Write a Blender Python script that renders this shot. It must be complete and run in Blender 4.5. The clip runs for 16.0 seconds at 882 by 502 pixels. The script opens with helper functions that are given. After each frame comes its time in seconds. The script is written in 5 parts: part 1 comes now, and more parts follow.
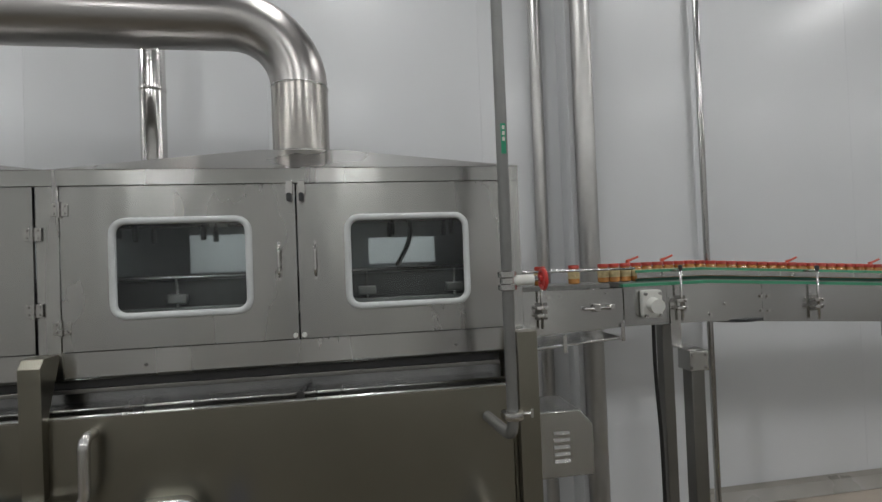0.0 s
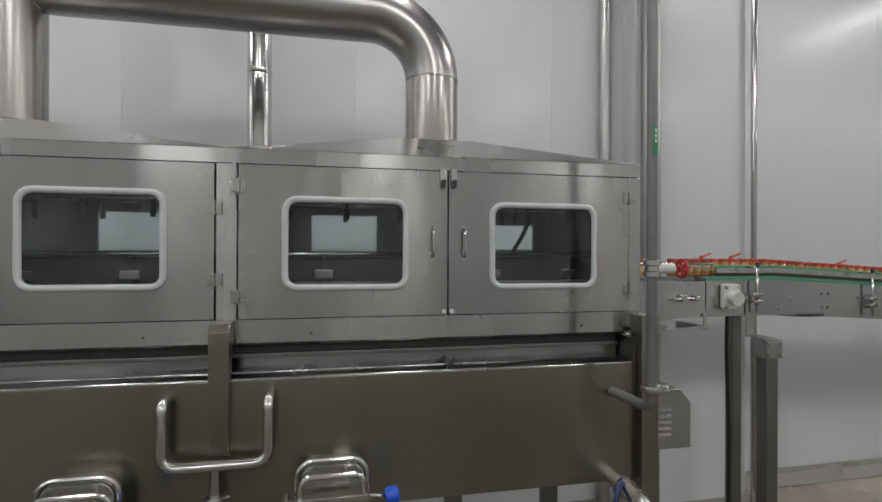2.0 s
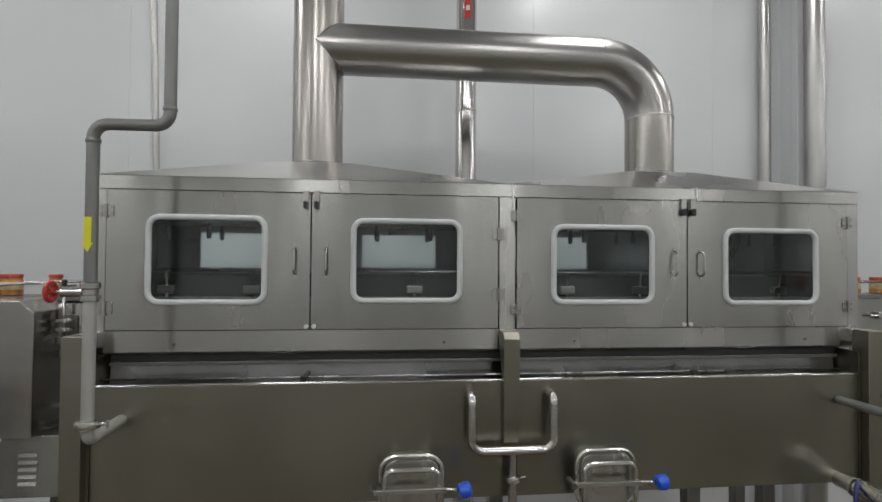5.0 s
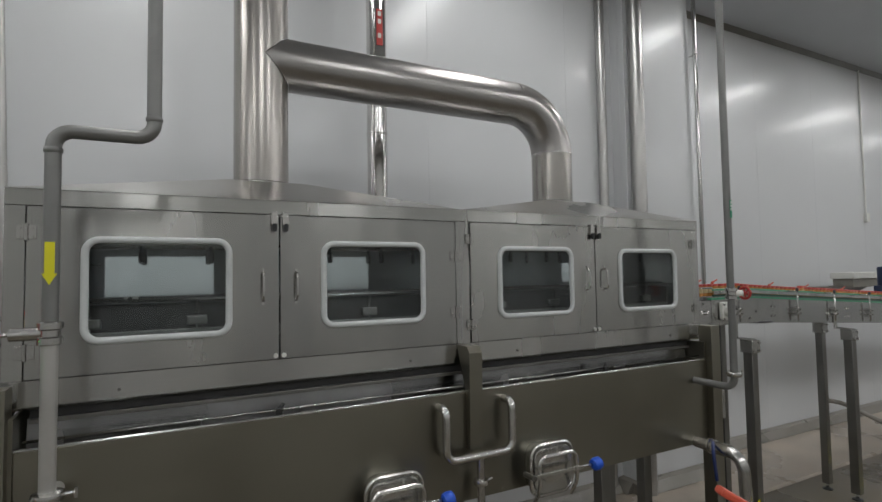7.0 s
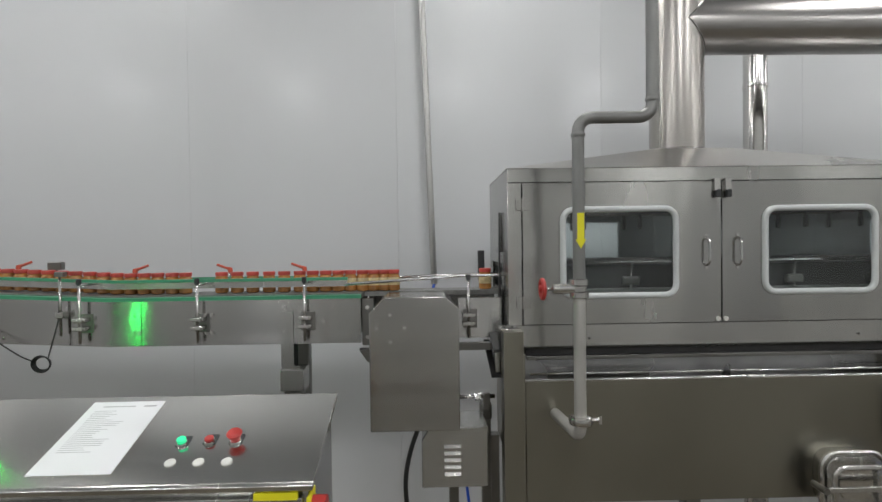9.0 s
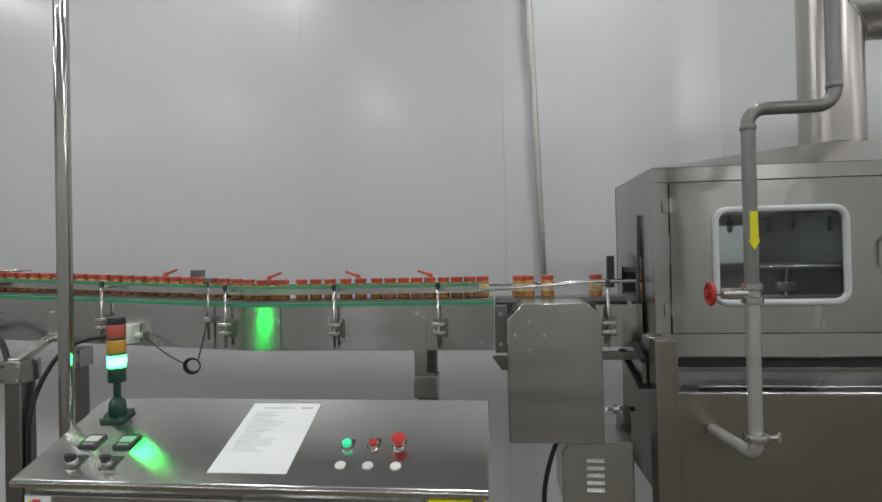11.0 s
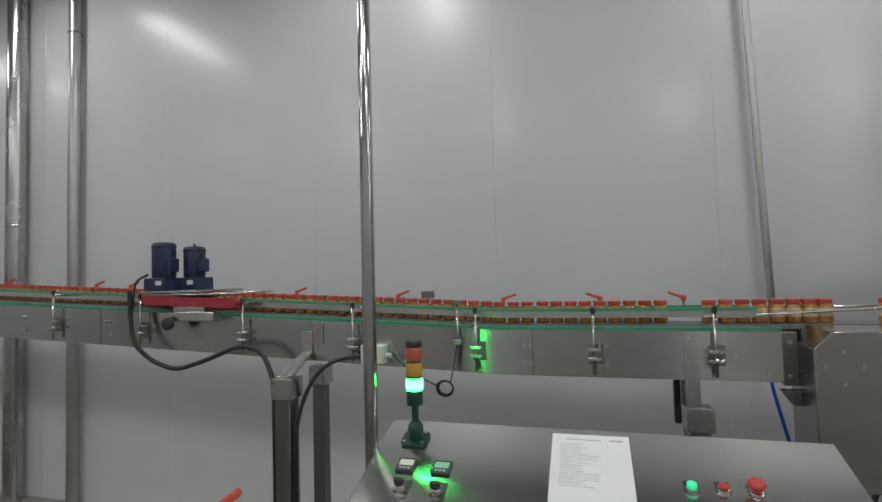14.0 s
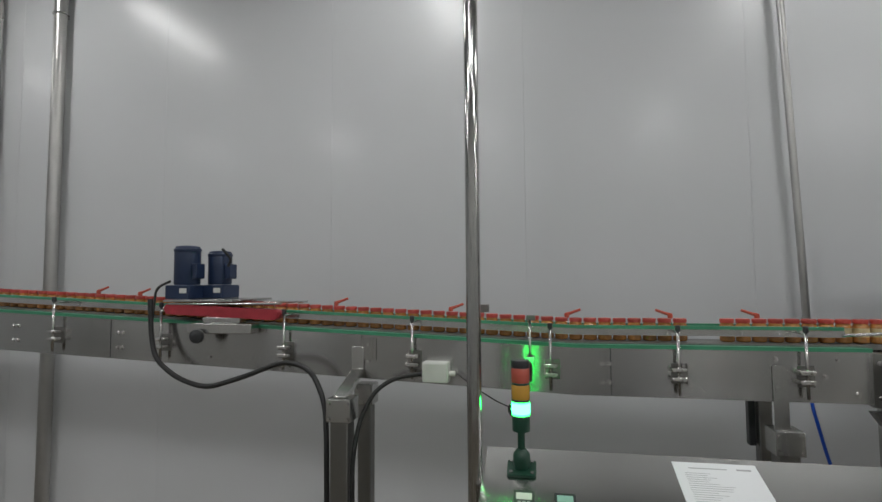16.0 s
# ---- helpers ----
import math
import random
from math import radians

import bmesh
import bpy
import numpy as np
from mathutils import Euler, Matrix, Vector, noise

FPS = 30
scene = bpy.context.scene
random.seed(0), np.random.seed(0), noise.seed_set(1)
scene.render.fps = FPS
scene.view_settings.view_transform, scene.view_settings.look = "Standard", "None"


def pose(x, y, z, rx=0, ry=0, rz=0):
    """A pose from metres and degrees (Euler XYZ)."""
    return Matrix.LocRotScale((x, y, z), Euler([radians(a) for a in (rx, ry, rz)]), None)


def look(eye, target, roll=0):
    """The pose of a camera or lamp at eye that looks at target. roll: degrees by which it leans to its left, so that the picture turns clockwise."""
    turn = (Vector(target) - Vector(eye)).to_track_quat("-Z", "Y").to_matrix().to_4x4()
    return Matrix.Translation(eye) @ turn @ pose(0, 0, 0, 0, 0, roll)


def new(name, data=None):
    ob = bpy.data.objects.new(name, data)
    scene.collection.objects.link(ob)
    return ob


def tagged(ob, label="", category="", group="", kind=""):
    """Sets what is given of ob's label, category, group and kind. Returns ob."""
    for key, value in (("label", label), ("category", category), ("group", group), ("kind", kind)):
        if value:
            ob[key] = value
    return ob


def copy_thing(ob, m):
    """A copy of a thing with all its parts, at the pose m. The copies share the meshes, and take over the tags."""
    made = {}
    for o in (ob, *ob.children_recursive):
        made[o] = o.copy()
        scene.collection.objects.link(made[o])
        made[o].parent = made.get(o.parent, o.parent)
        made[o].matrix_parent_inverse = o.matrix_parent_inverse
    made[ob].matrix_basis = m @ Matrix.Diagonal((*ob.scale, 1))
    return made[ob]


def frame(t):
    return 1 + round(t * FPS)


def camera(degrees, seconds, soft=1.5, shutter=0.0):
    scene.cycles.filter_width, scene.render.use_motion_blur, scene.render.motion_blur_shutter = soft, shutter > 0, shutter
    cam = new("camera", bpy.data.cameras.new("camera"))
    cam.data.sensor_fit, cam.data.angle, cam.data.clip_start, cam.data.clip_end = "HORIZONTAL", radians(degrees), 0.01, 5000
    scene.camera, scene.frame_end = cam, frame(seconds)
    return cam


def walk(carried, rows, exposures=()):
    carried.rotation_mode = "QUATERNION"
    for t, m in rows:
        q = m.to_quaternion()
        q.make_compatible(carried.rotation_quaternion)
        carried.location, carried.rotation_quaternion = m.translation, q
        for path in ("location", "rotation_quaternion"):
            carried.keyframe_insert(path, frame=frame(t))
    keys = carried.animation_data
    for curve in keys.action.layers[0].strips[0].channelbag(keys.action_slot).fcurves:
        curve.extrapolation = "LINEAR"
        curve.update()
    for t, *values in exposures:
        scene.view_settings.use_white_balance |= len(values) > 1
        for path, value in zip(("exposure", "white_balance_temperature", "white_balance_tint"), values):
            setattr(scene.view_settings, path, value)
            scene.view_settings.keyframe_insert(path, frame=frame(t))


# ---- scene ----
cam = camera(80.7, 16.0)
PATH = [
    (0, (0.001, 0.001, 1.506), (0.325, 1.974, 1.538), -2.7),
    (0.5, (-0.081, 0.053, 1.510), (0.358, 2.004, 1.541), -1.9),
    (1, (-0.295, 0.076, 1.505), (0.258, 1.998, 1.519), -2.1),
    (1.5, (-0.481, 0.014, 1.491), (0.101, 1.928, 1.502), -1.7),
    (2, (-0.634, -0.045, 1.495), (-0.218, 1.912, 1.494), -0.3),
    (2.5, (-0.818, -0.039, 1.509), (-0.601, 1.949, 1.513), 0.8),
    (3, (-1.011, -0.029, 1.514), (-0.864, 1.966, 1.527), 0.8),
    (3.5, (-1.124, -0.015, 1.512), (-1.006, 1.982, 1.484), 0.4),
    (3.7, (-1.174, -0.019, 1.502), (-1.059, 1.978, 1.470), 0.3),
    (5.8, (-1.740, -0.331, 1.575), (-1.232, 1.602, 1.663), -0.7),
    (6, (-1.818, -0.307, 1.582), (-1.196, 1.591, 1.668), -0.8),
    (6.5, (-2.016, -0.242, 1.592), (-1.203, 1.584, 1.652), -1.4),
    (7, (-2.143, -0.158, 1.574), (-1.226, 1.618, 1.659), -1.4),
    (7.5, (-2.348, -0.115, 1.582), (-1.312, 1.593, 1.677), -2.1),
    (8, (-2.466, -0.097, 1.557), (-1.755, 1.772, 1.615), -0.2),
    (8.5, (-2.661, -0.102, 1.559), (-2.319, 1.869, 1.596), 0.1),
    (9, (-2.903, -0.104, 1.601), (-2.864, 1.896, 1.564), -1.3),
    (9.2, (-2.944, -0.101, 1.605), (-2.990, 1.898, 1.563), -1.9),
    (11.3, (-3.222, -0.073, 1.577), (-3.503, 1.907, 1.608), -1.6),
    (11.5, (-3.249, -0.079, 1.577), (-3.608, 1.888, 1.616), -1.5),
    (12, (-3.311, -0.090, 1.573), (-3.824, 1.842, 1.632), -1.8),
    (12.5, (-3.372, -0.096, 1.581), (-3.923, 1.825, 1.646), -2.1),
    (13, (-3.463, -0.098, 1.596), (-4.018, 1.822, 1.670), -2.1),
    (13.5, (-3.665, -0.129, 1.621), (-4.235, 1.787, 1.705), -2.5),
    (14, (-3.829, -0.118, 1.617), (-4.383, 1.802, 1.713), -2.0),
    (14.5, (-3.938, -0.068, 1.624), (-4.361, 1.883, 1.742), -1.1),
    (15, (-4.064, -0.053, 1.624), (-4.441, 1.907, 1.746), -0.9),
    (15.5, (-4.205, -0.069, 1.633), (-4.581, 1.891, 1.763), -0.9),
    (16, (-4.314, -0.095, 1.640), (-4.699, 1.864, 1.769), -0.9),
]
# the path was fitted with the plan tilted by half a degree and the floor 0.2 m low: LEVEL sets it upright
LEVEL = Matrix.Translation((-1, 0, 1.7)) @ Matrix.Rotation(-0.009, 4, "Y") @ Matrix.Translation((1, 0, -1.5))
EXPOSURE = [(0, 0.05), (1.5, 0.02), (2.4, 0.20), (2.9, 0.28), (3.5, 0.52), (5.8, 0.0), (7.5, -0.10), (8.4, 0.12), (9.1, 0.33), (11.3, 0.12), (12.5, 0.03), (14, -0.09), (16, -0.17)]
walk(cam, [(t, LEVEL @ look(eye, target, roll)) for t, eye, target, roll in PATH], EXPOSURE)

# ---- world and light ----
world = bpy.data.worlds.new("hall_world")
scene.world = world
world.use_nodes = True
world.node_tree.nodes["Background"].inputs[0].default_value = (0.5, 0.55, 0.6, 1)
world.node_tree.nodes["Background"].inputs[1].default_value = 0.05

CEIL = 4.48
LAMP_X = (-10.6, -7.95, -5.15, -2.45, 0.02, 2.7, 5.35, 8.0, 10.7)
LAMP_Y = (1.9, -2.4)
for lx in LAMP_X:
    for ly in LAMP_Y:
        data = bpy.data.lights.new("ceiling_lamp_light", "AREA")
        data.shape, data.size, data.size_y = "RECTANGLE", 0.26, 1.24
        data.energy, data.color = (15.5 if ly > 0 else 36.0), (0.985, 1.0, 1.01)
        ob = new("ceiling_lamp_light", data)
        ob.location = (lx, ly, CEIL - 0.075)

# ---- materials ----
def material(name, color, rough=0.5, metal=0.0, vary=0.12, scale=8.0, bump=0.0, bump_scale=60.0, stretch=(1, 1, 1), coat=0.0, rough_vary=0.0, random_tint=0.0, spec=0.5, brushed=0.0, coat_rough=0.12, wavy=0.0, sheen_along=(0.0, 0.25, 1.0)):
    m = bpy.data.materials.new(name)
    m.use_nodes = True
    n, l = m.node_tree.nodes, m.node_tree.links
    b = n["Principled BSDF"]
    b.inputs["Metallic"].default_value = metal
    b.inputs["Roughness"].default_value = rough
    b.inputs["Specular IOR Level"].default_value = spec
    if coat:
        b.inputs["Coat Weight"].default_value = coat
        b.inputs["Coat Roughness"].default_value = coat_rough
    if brushed:
        b.inputs["Anisotropic"].default_value = brushed
        tan = n.new("ShaderNodeCombineXYZ")     # the way in which the brushing draws out a highlight
        for i, v in enumerate(sheen_along):
            tan.inputs[i].default_value = v
        l.new(tan.outputs[0], b.inputs["Tangent"])
    co = n.new("ShaderNodeTexCoord")
    mp = n.new("ShaderNodeMapping")
    mp.inputs["Scale"].default_value = stretch
    l.new(co.outputs["Object"], mp.inputs["Vector"])
    big = n.new("ShaderNodeTexNoise")
    big.inputs["Scale"].default_value, big.inputs["Detail"].default_value = scale, 6.0
    l.new(mp.outputs[0], big.inputs["Vector"])
    ramp = n.new("ShaderNodeMapRange")
    ramp.inputs["From Min"].default_value, ramp.inputs["From Max"].default_value = 0.3, 0.7
    ramp.inputs["To Min"].default_value, ramp.inputs["To Max"].default_value = 1 - vary, 1 + vary
    l.new(big.outputs["Fac"], ramp.inputs["Value"])
    mul = n.new("ShaderNodeVectorMath")
    mul.operation = "SCALE"
    mul.inputs[0].default_value = color
    l.new(ramp.outputs[0], mul.inputs["Scale"])
    out = mul.outputs[0]
    if random_tint:
        info = n.new("ShaderNodeObjectInfo")
        rr = n.new("ShaderNodeMapRange")
        rr.inputs["To Min"].default_value, rr.inputs["To Max"].default_value = 1 - random_tint, 1 + random_tint
        l.new(info.outputs["Random"], rr.inputs["Value"])
        m2 = n.new("ShaderNodeVectorMath")
        m2.operation = "SCALE"
        l.new(out, m2.inputs[0])
        l.new(rr.outputs[0], m2.inputs["Scale"])
        out = m2.outputs[0]
    l.new(out, b.inputs["Base Color"])
    if rough_vary:
        r2 = n.new("ShaderNodeMapRange")
        r2.inputs["From Min"].default_value, r2.inputs["From Max"].default_value = 0.3, 0.7
        r2.inputs["To Min"].default_value, r2.inputs["To Max"].default_value = max(0.03, rough - rough_vary), rough + rough_vary
        l.new(big.outputs["Fac"], r2.inputs["Value"])
        l.new(r2.outputs[0], b.inputs["Roughness"])
    if bump:
        fine = n.new("ShaderNodeTexNoise")
        fine.inputs["Scale"].default_value, fine.inputs["Detail"].default_value = bump_scale, 3.0
        l.new(mp.outputs[0], fine.inputs["Vector"])
        bp = n.new("ShaderNodeBump")
        bp.inputs["Strength"].default_value, bp.inputs["Distance"].default_value = bump, 0.002
        l.new(fine.outputs["Fac"], bp.inputs["Height"])
        l.new(bp.outputs[0], b.inputs["Normal"])
        if wavy:
            slow = n.new("ShaderNodeTexNoise")
            slow.inputs["Scale"].default_value, slow.inputs["Detail"].default_value = 2.6, 2.0
            wm = n.new("ShaderNodeMapping")
            wm.inputs["Scale"].default_value = (1.3, 1, 0.55)
            l.new(co.outputs["Object"], wm.inputs["Vector"])
            l.new(wm.outputs[0], slow.inputs["Vector"])
            wb = n.new("ShaderNodeBump")
            wb.inputs["Strength"].default_value, wb.inputs["Distance"].default_value = wavy, 0.05
            l.new(slow.outputs["Fac"], wb.inputs["Height"])
            l.new(wb.outputs[0], bp.inputs["Normal"])
    return m


def glow(name, color, strength):
    m = bpy.data.materials.new(name)
    m.use_nodes = True
    b = m.node_tree.nodes["Principled BSDF"]
    b.inputs["Base Color"].default_value = (*color, 1)
    b.inputs["Emission Color"].default_value = (*color, 1)
    b.inputs["Emission Strength"].default_value = strength
    return m


def clear(name, color=(1, 1, 1), rough=0.02):
    m = bpy.data.materials.new(name)
    m.use_nodes = True
    b = m.node_tree.nodes["Principled BSDF"]
    b.inputs["Base Color"].default_value = (*color, 1)
    b.inputs["Transmission Weight"].default_value = 1.0
    b.inputs["Roughness"].default_value = rough
    b.inputs["IOR"].default_value = 1.45
    return m


STEEL = material("brushed_steel", (0.48, 0.478, 0.46), 0.26, 1.0, 0.06, 1.2, 0.004, 40.0, (3, 1, 0.25), rough_vary=0.02, brushed=0.85, wavy=0.16)
PLATE = material("side_plate_steel", (0.47, 0.468, 0.455), 0.22, 1.0, 0.06, 1.2, 0.004, 40.0, (0.3, 1, 5), rough_vary=0.03, brushed=0.95, wavy=0.06)
PLAINSTEEL = material("flat_brushed_steel", (0.40, 0.395, 0.375), 0.25, 1.0, 0.10, 2.0, 0.004, 40.0, (0.3, 1, 5), rough_vary=0.04, brushed=0.8, wavy=0.1)
ROOFM = material("dull_roof_sheet", (0.44, 0.435, 0.42), 0.30, 1.0, 0.12, 1.6, 0.004, 30.0, rough_vary=0.06)
# Light and dark blotches in its colour stand in for broken reflections.
SPLASHSTEEL = material("splash_sheet_reflections", (0.27, 0.27, 0.27), 0.24, 1.0, 0.45, 2.2, 0.1, 8.0, rough_vary=0.12)
SHEET = material("satin_steel_sheet", (0.43, 0.428, 0.41), 0.24, 1.0, 0.10, 1.4, 0.004, 40.0, (1.6, 1, 0.5), rough_vary=0.05, brushed=0.8, wavy=0.24)
# Darker, browner steel colour stands in for the dark floor mirrored in it.
TANKSTEEL = material("dull_floor_toned_steel", (0.27, 0.257, 0.215), 0.34, 1.0, 0.10, 1.3, 0.04, 60.0, rough_vary=0.06, brushed=0.5, wavy=0.2)
# Steel inside the hood, its colour darkened for the shade in there.
INNER = material("shaded_inner_steel", (0.25, 0.26, 0.265), 0.35, 1.0, 0.2, 4.0, 0.05, 60.0, rough_vary=0.1)
DUCT = material("duct_steel", (0.41, 0.39, 0.365), 0.27, 1.0, 0.06, 3.0, 0.45, 34.0, (1, 1, 0.03), rough_vary=0.04)
DUCTX = material("level_duct_steel", (0.42, 0.405, 0.39), 0.32, 1.0, 0.06, 3.0, 0.16, 26.0, (0.03, 1, 1), rough_vary=0.04)
FOIL = material("wrinkled_foil_steel", (0.58, 0.57, 0.55), 0.16, 1.0, 0.05, 4.0, 0.45, 60.0, (1, 1, 0.06), rough_vary=0.05)
FILM = material("film_wrapped_steel", (0.46, 0.455, 0.44), 0.13, 1.0, 0.05, 4.0, 0.5, 85.0, (1, 1, 0.16), rough_vary=0.05)
GREYPIPE = material("dull_grey_pipe", (0.23, 0.23, 0.225), 0.42, 0.55, 0.10, 6.0, 0.04, 60.0)
POLISH = material("polished_steel", (0.58, 0.57, 0.55), 0.23, 1.0, 0.05, 4.0, 0.06, 25.0, (6, 6, 0.4), rough_vary=0.05)
PIPE = material("satin_steel_pipe", (0.48, 0.47, 0.45), 0.25, 1.0, 0.06, 5.0, 0.04, 50.0, rough_vary=0.06)
DARKSTEEL = material("dark_steel_tube", (0.25, 0.246, 0.235), 0.38, 1.0, 0.1, 4.0, 0.05, 60.0, rough_vary=0.06)
DESKTOP = material("brushed_desk_top", (0.62, 0.615, 0.59), 0.19, 1.0, 0.05, 1.2, 0.01, 60.0, (1, 0.2, 1), rough_vary=0.03, brushed=0.85, sheen_along=(1.0, 0.0, 0.0))
WALL = material("white_panel", (0.61, 0.62, 0.63), 0.34, 0.0, 0.02, 0.8, 0.03, 5.0, coat=0.22, random_tint=0.01, coat_rough=0.17)
JOINT = material("panel_joint", (0.60, 0.61, 0.62), 0.5)
CEILM = material("ceiling_panel", (0.50, 0.52, 0.55), 0.45, 0.0, 0.03, 1.0)
FLOORM = material("wet_epoxy_floor", (0.115, 0.098, 0.072), 0.30, 0.0, 0.35, 1.1, 0.15, 14.0, rough_vary=0.16)
SLAB = material("worn_screed", (0.33, 0.285, 0.235), 0.30, 0.0, 0.30, 1.6, 0.12, 18.0, rough_vary=0.16)
KERB = material("grey_cove_kerb", (0.21, 0.195, 0.17), 0.32, 0.0, 0.12, 3.0, 0.05, 30.0, rough_vary=0.1)
GASKET = material("white_rubber_gasket", (0.62, 0.64, 0.64), 0.5, 0.0, 0.05, 10.0)
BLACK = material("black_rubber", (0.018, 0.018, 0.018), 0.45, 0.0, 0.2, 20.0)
DARK = material("dark_plastic", (0.03, 0.032, 0.034), 0.4, 0.0, 0.15, 20.0)
GREENP = material("green_guide_plastic", (0.06, 0.29, 0.165), 0.42, 0.0, 0.1, 12.0)
REDP = material("red_plastic", (0.46, 0.035, 0.03), 0.35, 0.0, 0.1, 12.0)
ORANGEP = material("orange_red_plastic", (0.56, 0.09, 0.05), 0.38, 0.0, 0.08, 12.0)
REDBELT = material("red_belt", (0.42, 0.035, 0.05), 0.5, 0.0, 0.15, 20.0, 0.2, 120.0)
CAPRED = material("red_lid", (0.44, 0.055, 0.04), 0.32, 0.0, 0.08, 30.0, random_tint=0.12)
FOOD = material("orange_preserve", (0.45, 0.20, 0.055), 0.22, 0.0, 0.30, 45.0, coat=0.6, random_tint=0.16)
JARLABEL = material("pale_jar_label", (0.56, 0.46, 0.25), 0.5, 0.0, 0.25, 60.0, random_tint=0.12)
BLUEP = material("blue_knob_plastic", (0.015, 0.09, 0.55), 0.35, 0.0, 0.08, 12.0)
NAVY = material("navy_motor_paint", (0.015, 0.030, 0.075), 0.38, 0.0, 0.12, 12.0)
WHITEP = material("white_plastic", (0.68, 0.68, 0.64), 0.45, 0.0, 0.06, 12.0)
YELLOW = material("yellow_sticker", (0.82, 0.76, 0.02), 0.45, 0.0, 0.06, 12.0)
PAPER = material("paper", (0.80, 0.81, 0.82), 0.7, 0.0, 0.02, 6.0)
INK = material("grey_ink", (0.42, 0.42, 0.43), 0.7, 0.0, 0.1, 30.0)
STBLUE = material("blue_sticker", (0.04, 0.20, 0.55), 0.45)
STGREEN = material("green_sticker", (0.02, 0.30, 0.16), 0.45)
LENSRED = material("red_lens", (0.45, 0.09, 0.06), 0.25, coat=0.5)
LENSAMB = material("amber_lens", (0.55, 0.30, 0.04), 0.25, coat=0.5)
LENSGRN = material("dark_green_base", (0.01, 0.05, 0.03), 0.3)
BELT = material("grey_chain_belt", (0.20, 0.20, 0.19), 0.45, 0.3, 0.2, 60.0, 0.3, 150.0)
BAREPIPE = material("bare_pale_pipe", (0.50, 0.49, 0.465), 0.38, 0.5, 0.08, 6.0, 0.03, 50.0, rough_vary=0.06)
GLASS = clear("window_glass", (0.88, 0.93, 0.93), 0.02)
FOGGED = clear("wet_window_glass", (0.88, 0.94, 0.94), 0.07)
NAVYLEVER = material("dark_blue_plastic", (0.02, 0.035, 0.13), 0.4, 0.0, 0.1, 12.0)
LIT = glow("lit_green_lens", (0.05, 1.0, 0.16), 5.0)
CORE = glow("lit_green_core", (0.022, 1.0, 0.12), 30.0)
PALEPIPE = material("pale_grey_pipe", (0.46, 0.455, 0.44), 0.34, 0.92, 0.08, 5.0, 0.03, 50.0, rough_vary=0.06)
TUBE = glow("lamp_diffuser", (1.0, 0.985, 0.955), 8.0)
FARPANEL = material("grey_reflect_panel", (0.44, 0.445, 0.45), 0.45, 0.0, 0.1, 3.0)
FARWALL = material("far_wall_panel", (0.52, 0.52, 0.51), 0.45, 0.0, 0.05, 1.0)
GBTN = glow("lit_green_button", (0.03, 0.75, 0.32), 0.5)

# ---- mesh helpers ----
ORIGIN = {}
FLOOR_DROP = 0.11     # the floor lies this far below the plan's zero


def thing(name, at=(0, 0, 0), label="", category="", group="", kind=""):
    ob = new(name)
    ob.empty_display_size = 0.05
    ob.location = at
    ORIGIN[ob] = Vector(at)
    return tagged(ob, label, category, group, kind)


def part(name, bm, mat, parent, label="", kind="", smooth=True, angle=40):
    """One mesh object under a thing or a part; bm is in the world's metres."""
    o = ORIGIN[parent]
    for v in bm.verts:
        if v.co.z < 0.13:      # whatever stands on the floor reaches down to it
            v.co.z -= FLOOR_DROP
    bmesh.ops.translate(bm, vec=-o, verts=bm.verts)
    bmesh.ops.recalc_face_normals(bm, faces=bm.faces)
    me = bpy.data.meshes.new(name)
    if smooth:
        lim = radians(angle)
        for e in bm.edges:
            if len(e.link_faces) != 2 or e.calc_face_angle(0) > lim:
                e.smooth = False
    bm.to_mesh(me)
    bm.free()
    me.materials.append(mat)
    ob = new(name, me)
    ob.parent = parent
    ORIGIN[ob] = o
    return tagged(ob, label, "", "", kind)


def solo(name, bm, mat, label="", category="", group="", kind="", at=None):
    """A thing of one mesh."""
    holder = Vector(at) if at else Vector((0, 0, 0))
    for v in bm.verts:
        if v.co.z < 0.13:
            v.co.z -= FLOOR_DROP
    bmesh.ops.translate(bm, vec=-holder, verts=bm.verts)
    bmesh.ops.recalc_face_normals(bm, faces=bm.faces)
    for e in bm.edges:
        if len(e.link_faces) != 2 or e.calc_face_angle(0) > radians(40):
            e.smooth = False
    me = bpy.data.meshes.new(name)
    bm.to_mesh(me)
    bm.free()
    me.materials.append(mat)
    ob = new(name, me)
    ob.location = holder
    ORIGIN[ob] = holder
    return tagged(ob, label, category, group, kind)


def box(x0, x1, y0, y1, z0, z1, bevel=0.0, bm=None):
    tmp = bmesh.new()
    bmesh.ops.create_cube(tmp, size=1)
    for v in tmp.verts:
        v.co = ((x0 + x1) / 2 + v.co.x * (x1 - x0), (y0 + y1) / 2 + v.co.y * (y1 - y0), (z0 + z1) / 2 + v.co.z * (z1 - z0))
    if bevel:
        rounds(tmp, bevel)
    return join(bm, tmp)


def rounds(tmp, offset):
    """Round all edges; the flat faces stay flat in their shading."""
    for f in bmesh.ops.bevel(tmp, geom=tmp.edges[:], offset=offset, segments=2, affect="EDGES", profile=0.5)["faces"]:
        f.smooth = True


def join(bm, tmp):
    if bm is None:
        return tmp
    me = bpy.data.meshes.new("tmp")
    tmp.to_mesh(me)
    tmp.free()
    bm.from_mesh(me)
    bpy.data.meshes.remove(me)
    return bm


